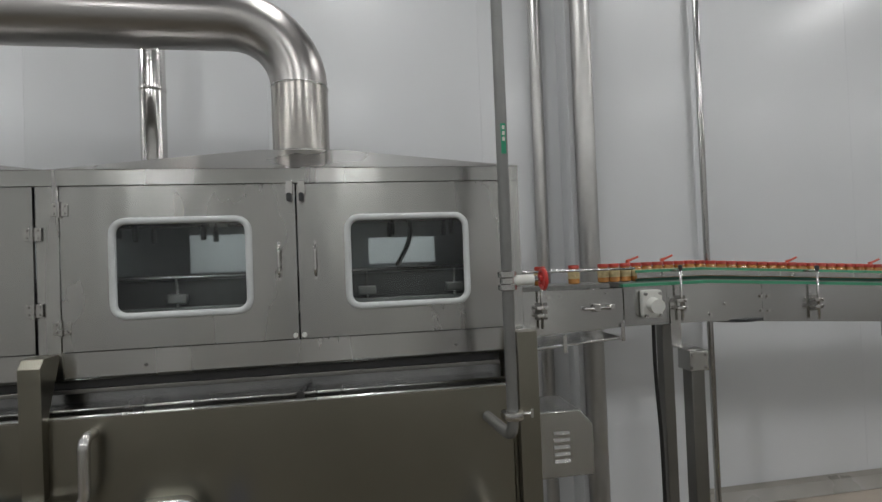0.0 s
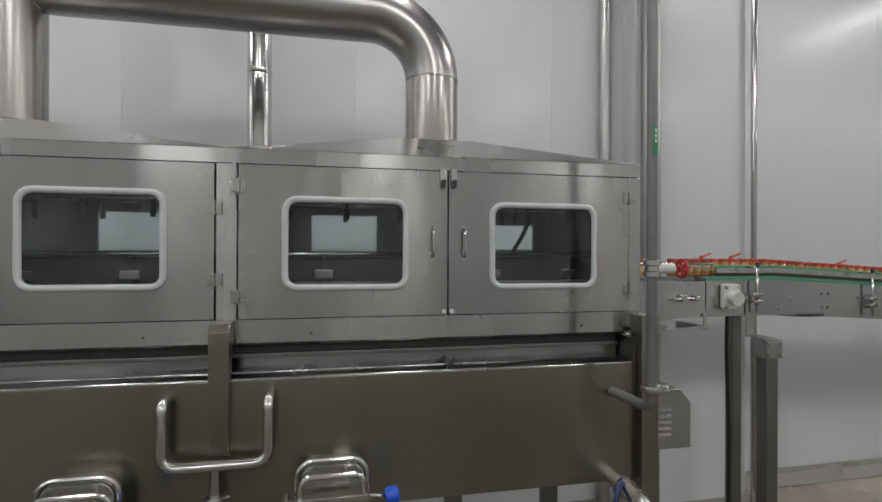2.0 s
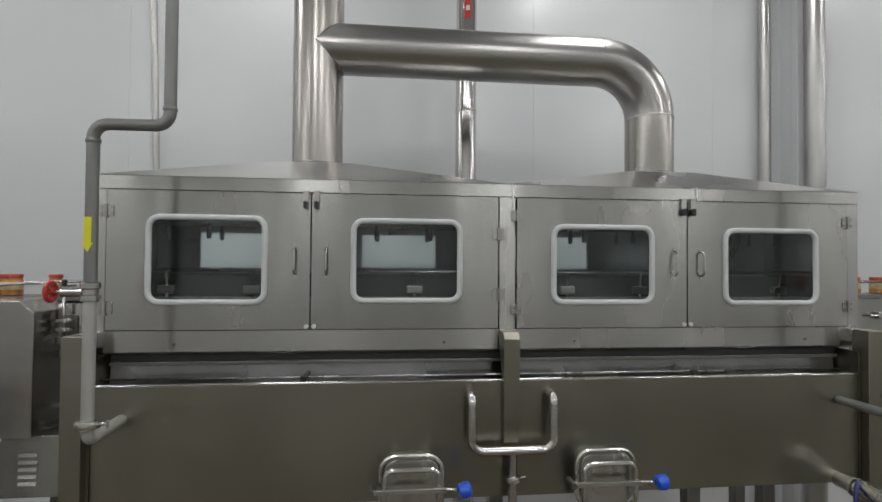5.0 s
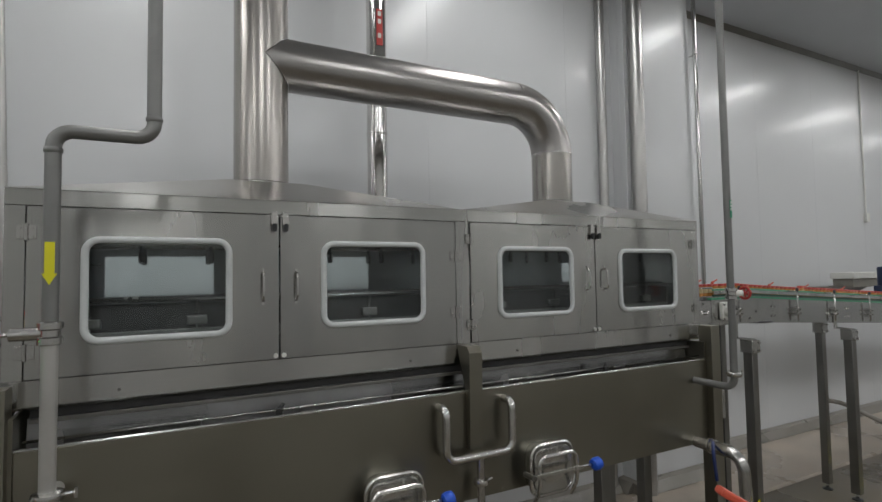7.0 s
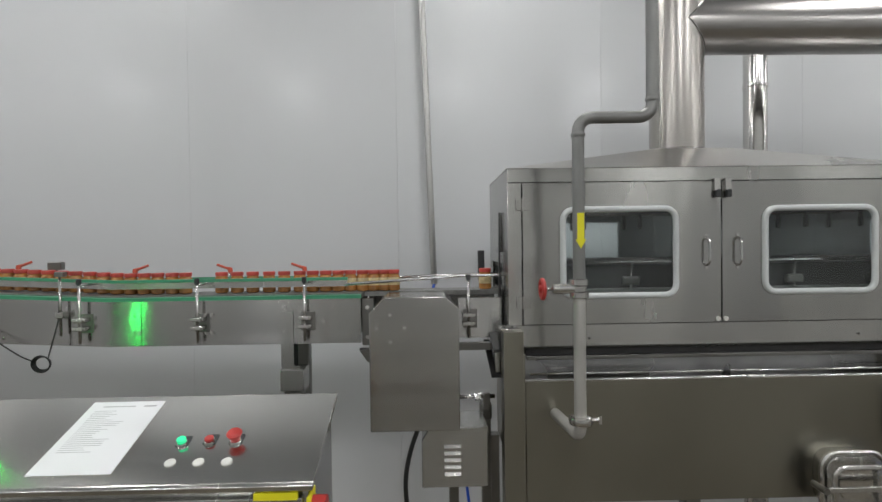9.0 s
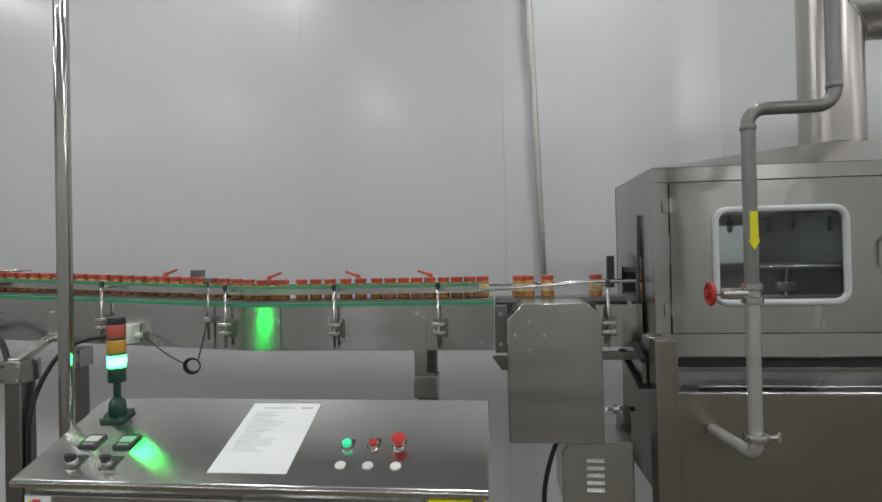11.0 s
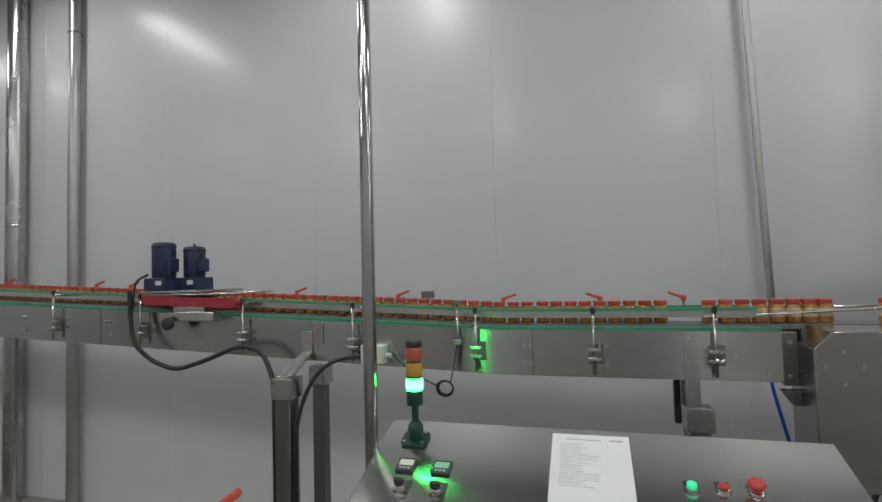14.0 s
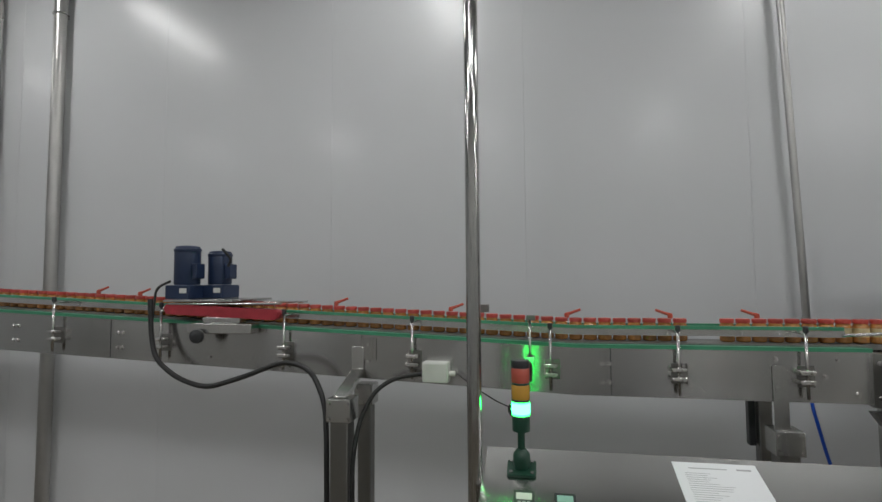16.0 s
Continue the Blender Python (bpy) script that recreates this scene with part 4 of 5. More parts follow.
gc = thing("drive_cover", (-2.975, 1.9, 1.08), "folded steel drive cover with four bolts", "machine cover")
part("shell", prism([(-3.143, 1.060), (-2.80, 1.060), (-2.80, 1.53), (-2.85, 1.574), (-3.085, 1.574), (-3.143, 1.515)], "y", 1.865, 2.083, bevel=0.004), PLAINSTEEL, gc)
bolts(gc, [(-3.062, 1.508), (-3.114, 1.458), (-3.008, 1.458), (-3.062, 1.405)], 1.865, 0.005)
cb = thing("drive_cable", (-2.95, 1.93, 0.0), "black cable hanging from the drive cover", "cable")
part("cable", tube([(-2.95, 1.93, 1.08), (-2.99, 1.93, 0.98), (-3.02, 1.93, 0.85), (-3.0, 1.93, 0.6), (-2.8, 1.95, 0.3), (-2.7, 1.95, 0.0)], 0.009, 8, 0.08), BLACK, cb)


def motor_box(x0, x1, y0, y1, z0, z1, chamfer, label):
    m = thing("louvred_cover", ((x0 + x1) / 2, y0, z0), label, "machine cover", "louvred motor covers")
    prof = [(x0, z0), (x1, z0), (x1, z1 - 0.06), (x1 - 0.05, z1), (x0, z1)] if chamfer > 0 else [(x0, z0), (x1, z0), (x1, z1), (x0 + 0.03, z1), (x0, z1 - 0.05)]
    part("shell", prism(prof, "y", y0, y1, bevel=0.004), STEEL, m)
    cx, cz = (x0 + x1) / 2 - 0.01, (z0 + z1) / 2 - 0.01
    for i in range(5):
        z = cz + (i - 2) * 0.027
        part("louvre", prism([(y0 - 0.001, z + 0.008), (y0 - 0.010, z - 0.004), (y0 - 0.001, z - 0.005)], "x", cx - 0.033, cx + 0.033, bevel=0.001), POLISH, m)
    if chamfer > 0:
        part("bracket", box(TX1 + 0.013, x0 - 0.001, y0 + 0.03, y0 + 0.13, z0 + 0.06, z0 + 0.14, 0.003), DARKSTEEL, m)
    else:
        part("bracket", box((x0 + x1) / 2 - 0.02, (x0 + x1) / 2 + 0.02, y1 - 0.05, y1, 0.0, z0 - 0.001, 0.003), DARKSTEEL, m)


motor_box(-2.95, -2.69, 1.90, 2.10, 0.825, 1.06, -1, "steel motor cover with five louvres by the outlet")
motor_box(0.650, 0.895, 1.93, 2.16, 0.855, 1.11, 1, "steel motor cover with five louvres by the inlet")
gm = thing("gear_motor", (-2.80, 2.15, 1.1), "steel gearbox with a pinned shaft under the outlet", "gear motor")
part("housing", box(-2.705, -2.655, 2.06, 2.12, 1.03, 1.10, 0.010), DARKSTEEL, gm)
part("shaft", rod((-2.86, 2.05, 1.135), (-2.645, 2.05, 1.135), 0.009, 8), POLISH, gm)
part("shaft_collar", rod((-2.73, 2.05, 1.135), (-2.705, 2.05, 1.135), 0.018, 12), POLISH, gm)
part("bearing_bracket", box(-2.695, -2.665, 2.04, 2.06, 1.08, 1.15, 0.003), DARKSTEEL, gm)
part("support", box(-2.70, -2.66, 2.07, 2.11, 0.0, 1.029, 0.003), DARKSTEEL, gm)

tr = thing("transfer_conveyor", (0.9, RY, 1.3), "short steel transfer conveyor at the washer's inlet", "conveyor")
part("side_plate", prism([(X1 + 0.01, 1.352), (1.20, 1.378), (1.20, 1.555), (X1 + 0.01, 1.56)], "y", RY, RY + 0.006, bevel=0.001), PLATE, tr)
part("rear_plate", box(X1 + 0.01, 1.15, RB - 0.008, RB - 0.002, 1.39, 1.553, 0.001), STEEL, tr)
part("belt", box(X1 - 0.005, 1.15, RY + 0.02, RB - 0.02, DECK - 0.02, DECK - 0.001), BELT, tr)
part("guide_rod", tube([(X1 - 0.1, RY + 0.06, 1.645), (1.30, RY + 0.055, 1.640)], 0.006, 8), POLISH, tr)
part("guide_rod", tube([(X1 - 0.1, RB - 0.06, 1.645), (1.30, RB - 0.055, 1.640)], 0.006, 8), POLISH, tr)
part("drip_tray", prism([(0.66, 1.29), (1.18, 1.325), (1.18, 1.335), (0.66, 1.30)], "y", RY - 0.005, RB, bevel=0.002), STEEL, tr)
for x, z in ((0.91, 1.298), (1.19, 1.335)):
    part("tray_clip", box(x - 0.009, x + 0.009, RY - 0.012, RY - 0.006, z - 0.02, z + 0.06, 0.002), POLISH, tr)
bm = rod((1.005, RY - 0.018, 1.470), (1.145, RY - 0.018, 1.472), 0.007, 8)
box(1.05, 1.08, RY - 0.026, RY - 0.001, 1.455, 1.49, 0.003, bm)
box(1.125, 1.15, RY - 0.026, RY - 0.001, 1.46, 1.485, 0.003, bm)
part("belt_tensioner", bm, POLISH, tr)
bolts(tr, [(0.84, 1.53), (0.90, 1.53), (1.12, 1.535), (0.86, 1.40)], RY, 0.005)
rail_post(0.80, RY, 0, "rail posts of the incoming conveyor")
be = part("flange_bearing", prism(rounded(1.280, 1.380, 1.415, 1.542, 0.015, 4), "y", RY - 0.005, RY - 0.030, bevel=0.004), WHITEP, tr, "white plastic flange bearing")
part("bearing_cap", rod((1.330, RY - 0.028, 1.475), (1.330, RY - 0.075, 1.470), 0.034, 20), WHITEP, be)
for dx, dz in ((-0.037, -0.05), (0.037, -0.05), (-0.037, 0.05), (0.037, 0.05)):
    part("bolt", rod((1.330 + dx, RY - 0.030, 1.475 + dz), (1.330 + dx, RY - 0.042, 1.475 + dz), 0.008, 6), POLISH, be)


# ---- conveyor stands ----
def stand(x, y, ztop, w, label, cap=True, arm=None, depth=None):
    s = thing("conveyor_stand", (x, y, 0), label, "stand", "conveyor stands")
    d = depth or w
    part("leg", box(x - w / 2, x + w / 2, y - d / 2, y + d / 2, 0.05, ztop, 0.005), DARKSTEEL, s)
    part("foot_stem", rod((x, y, 0.012), (x, y, 0.05), 0.010, 8), POLISH, s)
    part("foot", lathe([(0.038, 0), (0.038, 0.008), (0.014, 0.016)], 16, (x, y, 0)), DARK, s)
    if cap:
        c = part("cap_box", box(x - w / 2 - 0.012, x + w / 2 + 0.012, y - d / 2 - 0.012, y + d / 2 + 0.012, ztop - 0.085, ztop + 0.002, 0.003), STEEL, s)
        for dx in (-1, 1):
            for dz in (-0.07, -0.015):
                part("bolt", rod((x + dx * (w / 2), y - d / 2 - 0.012, ztop + dz), (x + dx * (w / 2), y - d / 2 - 0.022, ztop + dz), 0.006, 6), POLISH, c)
    if arm and abs(arm[1] - y) < 0.12:
        ax, ay, az = arm
        part("hanger", box(x - 0.045, x + 0.005, ay - 0.007, ay - 0.002, ztop + 0.012, az + 0.06, 0.001), STEEL, s)
        part("shelf", prism([(y - 0.03, ztop + 0.003), (ay - 0.002, ztop + 0.003), (ay - 0.002, ztop + 0.012), (y - 0.03, ztop + 0.010)], "x", x - 0.045, x + 0.03, bevel=0.001), POLISH, s)
    elif arm:
        ax, ay, az = arm
        part("arm", prism([(y - 0.030, ztop + 0.003), (y + 0.030, ztop + 0.003), (ay - 0.010, az - 0.055), (ay - 0.003, az - 0.05), (ay - 0.003, az + 0.05), (ay - 0.008, az + 0.05), (ay - 0.008, az - 0.045), (ay - 0.016, az - 0.045), (y - 0.030, ztop + 0.010)], "x", x - 0.026, x + 0.026, bevel=0.002), POLISH, s, "bright folded arm")
    return s


stand(-5.085, 1.826, 1.375, 0.072, "steel tube stand with bolted cap and bright arm", arm=(-5.05, LY, 1.50))
stand(-5.095, 2.13, 1.372, 0.060, "steel tube stand with a bolted cap under the conveyor")
stand(-3.468, 2.03, 1.275, 0.072, "short-capped steel stand beside the control desk", arm=(-3.45, LY, 1.45))
stand(-3.470, 2.21, 1.37, 0.050, "plain dark steel stand under the conveyor", cap=False)
stand(-8.3, 2.12, 1.36, 0.060, "plain steel tube stand under the conveyor", cap=False)
stand(1.476, 2.128, 1.270, 0.066, "steel tube stand with a bolted cap", arm=(1.49, RY, 1.42))
stand(1.487, 2.36, 1.36, 0.056, "plain dark steel stand under the conveyor", cap=False)
stand(2.83, 2.36, 1.30, 0.058, "slim steel tube stand with a bolted cap under the conveyor")
stand(2.80, 2.128, 1.262, 0.066, "steel tube stand with a bolted cap", arm=(2.81, RY, 1.36))
stand(4.53, 2.36, 1.18, 0.070, "plain steel tube stand under the conveyor", cap=False)
cv = thing("stand_cable", (1.50, 2.31, 0.0), "black cable running down the dark stand", "cable")
part("cable", tube([(1.395, 2.30, 1.385), (1.40, 2.31, 1.15), (1.425, 2.32, 0.8), (1.43, 2.325, 0.4), (1.43, 2.325, 0.0)], 0.009, 8, 0.1), BLACK, cv)
bt = thing("plate_bracket", (-3.55, 2.0, 1.2), "small dark bracket hung under the conveyor", "bracket")
part("bracket", box(-3.525, -3.500, 2.205, 2.24, 1.16, 1.3775, 0.004), DARK, bt)
hs = thing("air_hose", (-2.9, 3.0, 1.0), "thin blue air hose hanging from the wall conduit", "hose")
part("hose", tube([(-2.885, 3.135, 1.52), (-2.955, 3.0, 1.30), (-2.947, 3.0, 1.169), (-2.88, 3.0, 0.872), (-2.72, 3.0, 0.40), (-2.66, 3.0, 0.0)], 0.009, 8, 0.1), BLUEP, hs)

# ---- side-grip unit with two motors ----
gx, gz = -5.70, rise(-5.70)
sg = thing("side_grip_unit", (gx, LY, 1.5 + gz), "side-grip drive with red belts and two navy motors", "drive unit")
for y0, y1 in ((LY - 0.062, LY - 0.012), (LB - 0.05, LB)):
    b = part("red_belt", prism([(x, z + (gx - x) * 0.046) for x, z in rounded(gx - 0.272, gx + 0.278, 1.603 + gz, 1.648 + gz, 0.021, 5)], "y", y0, y1, bevel=0.003), REDBELT, sg, "red rubber grip belt")
    part("belt_cover", box(gx - 0.25, gx + 0.27, y0 - 0.004, y1 + 0.004, 1.655 + gz, 1.664 + gz, 0.003), POLISH, b)
part("top_plate", box(gx - 0.28, gx + 0.06, LY - 0.06, LB + 0.04, 1.668 + gz, 1.678 + gz, 0.002), STEEL, sg)
bm = box(gx - 0.15, gx + 0.16, LY - 0.07, LY - 0.006, 1.532 + gz, 1.575 + gz, 0.003)
box(gx - 0.08, gx + 0.10, LY - 0.06, LY - 0.008, 1.576 + gz, 1.602 + gz, 0.003, bm)
part("slide_block", bm, POLISH, sg)
bm = lathe([(0.012, -0.014), (0.030, -0.010), (0.033, 0.0), (0.030, 0.010), (0.012, 0.014)], 10)
bmesh.ops.rotate(bm, verts=bm.verts, matrix=Matrix.Rotation(radians(90), 3, "X"))
bmesh.ops.translate(bm, verts=bm.verts, vec=(gx - 0.085, LY - 0.088, 1.522 + gz))
part("hand_knob", bm, DARK, sg, "black adjusting knob")
for mx, my, top, fit in ((-5.950, 2.06, 1.995, 0.87), (-5.848, 2.16, 1.975, 0.82)):
    m = part("motor", lathe([(0.062 * fit, 1.8125), (0.066 * fit, 1.82), (0.066 * fit, 1.96), (0.06 * fit, top - 0.004), (0.03, top)], 20, (mx, my, 0)), NAVY, sg, "navy painted electric motor")
    part("gearhead", box(mx - 0.062, mx + 0.062, my - 0.07, my + 0.07, 1.679 + gz, 1.812, 0.006), NAVY, m)
    part("motor_plate", box(mx + 0.015, mx + 0.05, my - 0.072, my - 0.0705, 1.775, 1.797), WHITEP, m)
    part("terminal_box", box(mx + 0.052, mx + 0.078, my - 0.04, my + 0.02, 1.84, 1.91, 0.004), NAVY, m)
    part("fan_rim", lathe([(0.064 * fit, 0), (0.069 * fit, 0.004), (0.069 * fit, 0.014), (0.064 * fit, 0.018)], 20, (mx, my, top - 0.03)), NAVY, m)
    part("motor_lead", tube([(mx + 0.075, my - 0.05, 1.90), (mx + 0.10, my - 0.06, 1.93), (mx + 0.06, my - 0.075, 1.98)] if mx > -5.9 else [(mx - 0.03, my - 0.072, 1.83), (mx - 0.09, my - 0.09, 1.80), (mx - 0.085, my - 0.12, 1.62)], 0.006, 8, 0.03), BLACK, m)
side = copy_thing(sg, pose(4.20, LY + 0.22, 1.5 + rise(4.20)))
shifts = [(0.005, 0.06), (0.434, -0.04)]
for c in side.children:
    if c.name.startswith("motor"):
        dx, dy = shifts.pop(0)
        c.location.x += dx
        c.location.y += dy
plate = thing("mount_plate", (4.2, 2.34, 1.68 + rise(4.20)), "flat steel plate under the two motors", "plate")
part("plate", box(3.80, 4.58, 2.20, 2.48, 1.6645 + rise(4.20), 1.6675 + rise(4.20), 0.001), STEEL, plate)
wb = thing("wall_cabinet", (4.6, 2.95, 1.5), "grey flat cabinet with a white lid bracketed to the wall", "cabinet")
part("body", box(4.52, 5.32, 2.86, 3.06, 1.555, 1.650, 0.006), KERB, wb)
part("lid", box(4.50, 5.34, 2.84, 3.08, 1.651, 1.72, 0.006), WHITEP, wb)
for x in (4.66, 5.12):
    part("bracket", prism([(3.0, 1.545), (WR - 0.001, 1.30), (WR - 0.001, 1.554), (3.0, 1.554)], "x", x, x + 0.03, bevel=0.002), DARKSTEEL, wb)
cbl = thing("motor_cable", (-5.7, 1.93, 1.4), "thick black cable looping below the conveyor to the stand", "cable")
part("cable", tube([(-6.035, 1.93, 1.75), (-6.02, 1.925, 1.58), (-5.985, 1.91, 1.49), (-5.88, 1.91, 1.412), (-5.735, 1.91, 1.372), (-5.55, 1.91, 1.428), (-5.37, 1.91, 1.498), (-5.25, 1.90, 1.467), (-5.175, 1.87, 1.34), (-5.155, 1.84, 1.2), (-5.145, 1.83, 0.6), (-5.145, 1.83, 0.0)], 0.011, 10, 0.06, nbend=4), BLACK, cbl)
cbl = thing("box_cable", (-4.95, 1.93, 1.3), "black cable from the stand to the junction box", "cable")
part("cable", tube([(-5.038, 1.81, 0.0), (-5.038, 1.81, 1.15), (-5.03, 1.86, 1.28), (-4.98, 1.90, 1.39), (-4.90, 1.93, 1.44), (-4.80, 1.95, 1.450)], 0.009, 10, 0.06, nbend=4), BLACK, cbl)
jb = thing("junction_box", (-4.745, LY, 1.45), "small pale junction box on the side plate", "junction box")
part("body", box(-4.798, -4.692, LY - 0.058, LY - 0.001, 1.418, 1.498, 0.005), WHITEP, jb)
part("lid", box(-4.794, -4.696, LY - 0.066, LY - 0.0585, 1.421, 1.495, 0.003), WHITEP, jb)
part("gland", rod((-4.692, LY - 0.03, 1.452), (-4.668, LY - 0.03, 1.452), 0.011, 10), WHITEP, jb)
se = thing("jar_sensor", (-4.37, LY - 0.03, 1.6), "small photo sensor on a rod with a coiled cable", "sensor")
part("rod", rod((-4.372, LY - 0.025, 1.43), (-4.372, LY - 0.025, 1.675), 0.005, 8), POLISH, se)
part("head", box(-4.385, -4.350, LY - 0.04, LY - 0.012, 1.665, 1.685, 0.003), DARKSTEEL, se)
part("clamp", box(-4.388, -4.356, LY - 0.035, LY - 0.001, 1.50, 1.525, 0.003), POLISH, se)
bm = tube([(-4.66, LY - 0.03, 1.452), (-4.58, 1.95, 1.40), (-4.50, 1.94, 1.355), (-4.45, 1.94, 1.335)], 0.0028, 6, 0.03)
tube([(-4.40, 1.94, 1.35), (-4.385, 1.95, 1.42), (-4.375, LY - 0.03, 1.50), (-4.374, LY - 0.025, 1.60)], 0.0028, 6, 0.03, bm=bm)
part("lead", bm, BLACK, se)
bm = bmesh.new()
for k in range(4):
    tube([(-4.42 + (0.030 + 0.002 * k) * math.cos(a), 1.94 - 0.004 * k, 1.33 + (0.026 + 0.002 * k) * math.sin(a)) for a in np.linspace(0, 2 * math.pi, 21)[:-1]], 0.003, 6, closed=True, bm=bm)
part("cable_coil", bm, BLACK, se)
bk = thing("rear_sensor", (-4.55, LB + 0.03, 1.70), "small grey sensor head behind the jars", "sensor")
part("head", box(-4.62, -4.56, LB + 0.01, LB + 0.04, 1.68, 1.715, 0.003), DARKSTEEL, bk)
part("rod", rod((-4.59, LB + 0.025, 1.45), (-4.59, LB + 0.025, 1.69), 0.005, 8), POLISH, bk)

# ---- control desk ----
PX0, PX1, PY0, PY1 = -4.499, -3.211, 1.203, 1.565


def top_z(y):
    return 1.176 + 0.345 * (y - PY0)


desk = thing("control_desk", (-3.85, 1.4, 0), "stainless control desk with a sloping operator top", "control desk")
part("cabinet", prism([(PY0 + 0.03, 0.08), (PY1 - 0.03, 0.08), (PY1 - 0.03, top_z(PY1 - 0.03) - 0.022), (PY0 + 0.03, top_z(PY0 + 0.03) - 0.022)], "x", PX0 + 0.015, PX1 - 0.015, bevel=0.004), STEEL, desk)
part("top", prism([(PY0, top_z(PY0) - 0.018), (PY0 - 0.002, top_z(PY0) - 0.004), (PY0 + 0.006, top_z(PY0 + 0.006)), (PY1, top_z(PY1)), (PY1, top_z(PY1) - 0.018)], "x", PX0, PX1, bevel=0.002), DESKTOP, desk, "brushed steel sloping top")
for a, b in ((PX0 + 0.03, -3.86), (-3.852, PX1 - 0.03)):
    part("front_door", box(a, b, PY0 + 0.012, PY0 + 0.028, 0.14, 1.135, 0.003), STEEL, desk)
for x in (PX0 + 0.06, PX1 - 0.06):
    for y in (PY0 + 0.07, PY1 - 0.07):
        part("foot", box(x - 0.03, x + 0.03, y - 0.03, y + 0.03, 0.0, 0.079, 0.003), DARKSTEEL, desk)


SLOPE = Matrix.Rotation(math.atan(0.345), 3, "X")


def on_top(bm, x, y, lift=0.0):
    """Tilt a mesh made at the origin and set it on the sloping top."""
    bmesh.ops.rotate(bm, verts=bm.verts, matrix=SLOPE)
    bmesh.ops.translate(bm, verts=bm.verts, vec=(x, y, top_z(y) + lift))
    return bm


def button(x, y, r, mat, label, head):
    b = part("button", on_top(lathe([(r * 1.25, 0.0005), (r * 1.25, 0.005), (r * 1.1, 0.008), (r * 0.7, 0.0085)], 20), x, y), POLISH, desk, label)
    part("bezel_tag", on_top(prism(rounded(-0.018, 0.018, -0.016, 0.024, 0.004, 3), "z", 0.0004, 0.0018), x, y + 0.006), DARK, b)
    part("cap", on_top(lathe(head, 20), x, y), mat, b)


button(-3.606, 1.352, 0.013, GBTN, "lit green push button", [(0.011, 0.008), (0.0125, 0.010), (0.0125, 0.018), (0.009, 0.021)])
button(-3.532, 1.357, 0.013, REDP, "red push button", [(0.011, 0.008), (0.0125, 0.010), (0.0125, 0.015), (0.009, 0.017)])
button(-3.459, 1.356, 0.014, REDP, "red mushroom stop button", [(0.012, 0.008), (0.013, 0.014), (0.020, 0.024), (0.0215, 0.031), (0.017, 0.036), (0.006, 0.037)])
for x in (-3.606, -3.531, -3.456):
    part("blank_plug", on_top(lathe([(0.0145, 0.0005), (0.0145, 0.003), (0.011, 0.0045)], 20), x, 1.282), WHITEP, desk, "round white blanking plug")
for x, lit in ((-4.378, 0), (-4.270, 1)):
    g = part("meter", on_top(prism(rounded(-0.028, 0.028, -0.028, 0.028, 0.004, 3), "z", 0.0005, 0.008, bevel=0.001), x, 1.353), DARK, desk, "square black digital meter")
    part("meter_face", on_top(box(-0.021, 0.021, -0.006, 0.018, 0.0085, 0.0095), x, 1.353), WHITEP if not lit else material("pale_green_display", (0.35, 0.6, 0.5), 0.3), g, "pale meter display")
    for dx in (-0.012, 0.0, 0.012):
        part("meter_key", on_top(box(dx - 0.004, dx + 0.004, -0.020, -0.013, 0.0085, 0.0098), x, 1.353), INK, g)
for x in (-4.366, -4.261):
    k = part("selector_switch", on_top(lathe([(0.018, 0.0005), (0.018, 0.004), (0.015, 0.016), (0.013, 0.018)], 18), x, 1.265), POLISH, desk, "black selector switch")
    part("selector_grip", on_top(prism(rounded(-0.016, 0.016, -0.007, 0.007, 0.005, 4), "z", 0.018, 0.034, bevel=0.002), x, 1.265), DARK, k)
    part("switch_tag", on_top(prism(rounded(-0.022, 0.022, -0.020, 0.034, 0.004, 3), "z", 0.0003, 0.0012), x + 0.004, 1.267), DARK, k)
part("main_switch_plate", box(PX1 - 0.0145, PX1 - 0.006, 1.195, 1.265, 1.075, 1.145, 0.003), YELLOW, desk, "yellow main switch plate")
part("main_switch_knob", rod((PX1 - 0.006, 1.23, 1.11), (PX1 + 0.030, 1.23, 1.11), 0.024, 16), REDP, desk, "red main switch knob")
part("yellow_tag", box(-3.36, -3.25, PY0 - 0.0015, PY0 + 0.0115, 1.136, 1.154), YELLOW, desk, "yellow tag strip")
part("orange_tag", box(-3.38, -3.33, PY0 + 0.0095, PY0 + 0.0115, 1.08, 1.105), ORANGEP, desk, "orange tag")
sk = part("warning_sticker", box(PX0 + 0.036, PX0 + 0.112, PY0 + 0.0095, PY0 + 0.0115, 1.02, 1.132), PAPER, desk, "white warning sticker with yellow signs")
for a, b, c, d, mt in ((0.046, 0.056, 1.108, 1.122, YELLOW), (0.060, 0.083, 1.112, 1.124, ORANGEP), (0.046, 0.072, 1.045, 1.075, YELLOW), (0.076, 0.106, 1.070, 1.082, YELLOW), (0.046, 0.106, 1.030, 1.034, INK), (0.074, 0.106, 1.050, 1.054, INK)):
    part("sticker_mark", box(PX0 + a, PX0 + b, PY0 + 0.0080, PY0 + 0.0093, c, d), mt, sk)
part("sticker_disc", rod((PX0 + 0.095, PY0 + 0.0094, 1.103), (PX0 + 0.095, PY0 + 0.0080, 1.103), 0.011, 20), STBLUE, sk, "blue round sign")

sheet = thing("paper_sheet", (-3.84, 1.40, top_z(1.40)), "white printed sheet lying on the desk top", "paper")


def skewed(x0, x1, y0, y1, z0, z1):
    bm = box(x0, x1, y0, y1, z0, z1)
    bmesh.ops.rotate(bm, verts=bm.verts, matrix=Matrix.Rotation(radians(0.4), 3, "Z"))
    return on_top(bm, -3.853, 1.393)


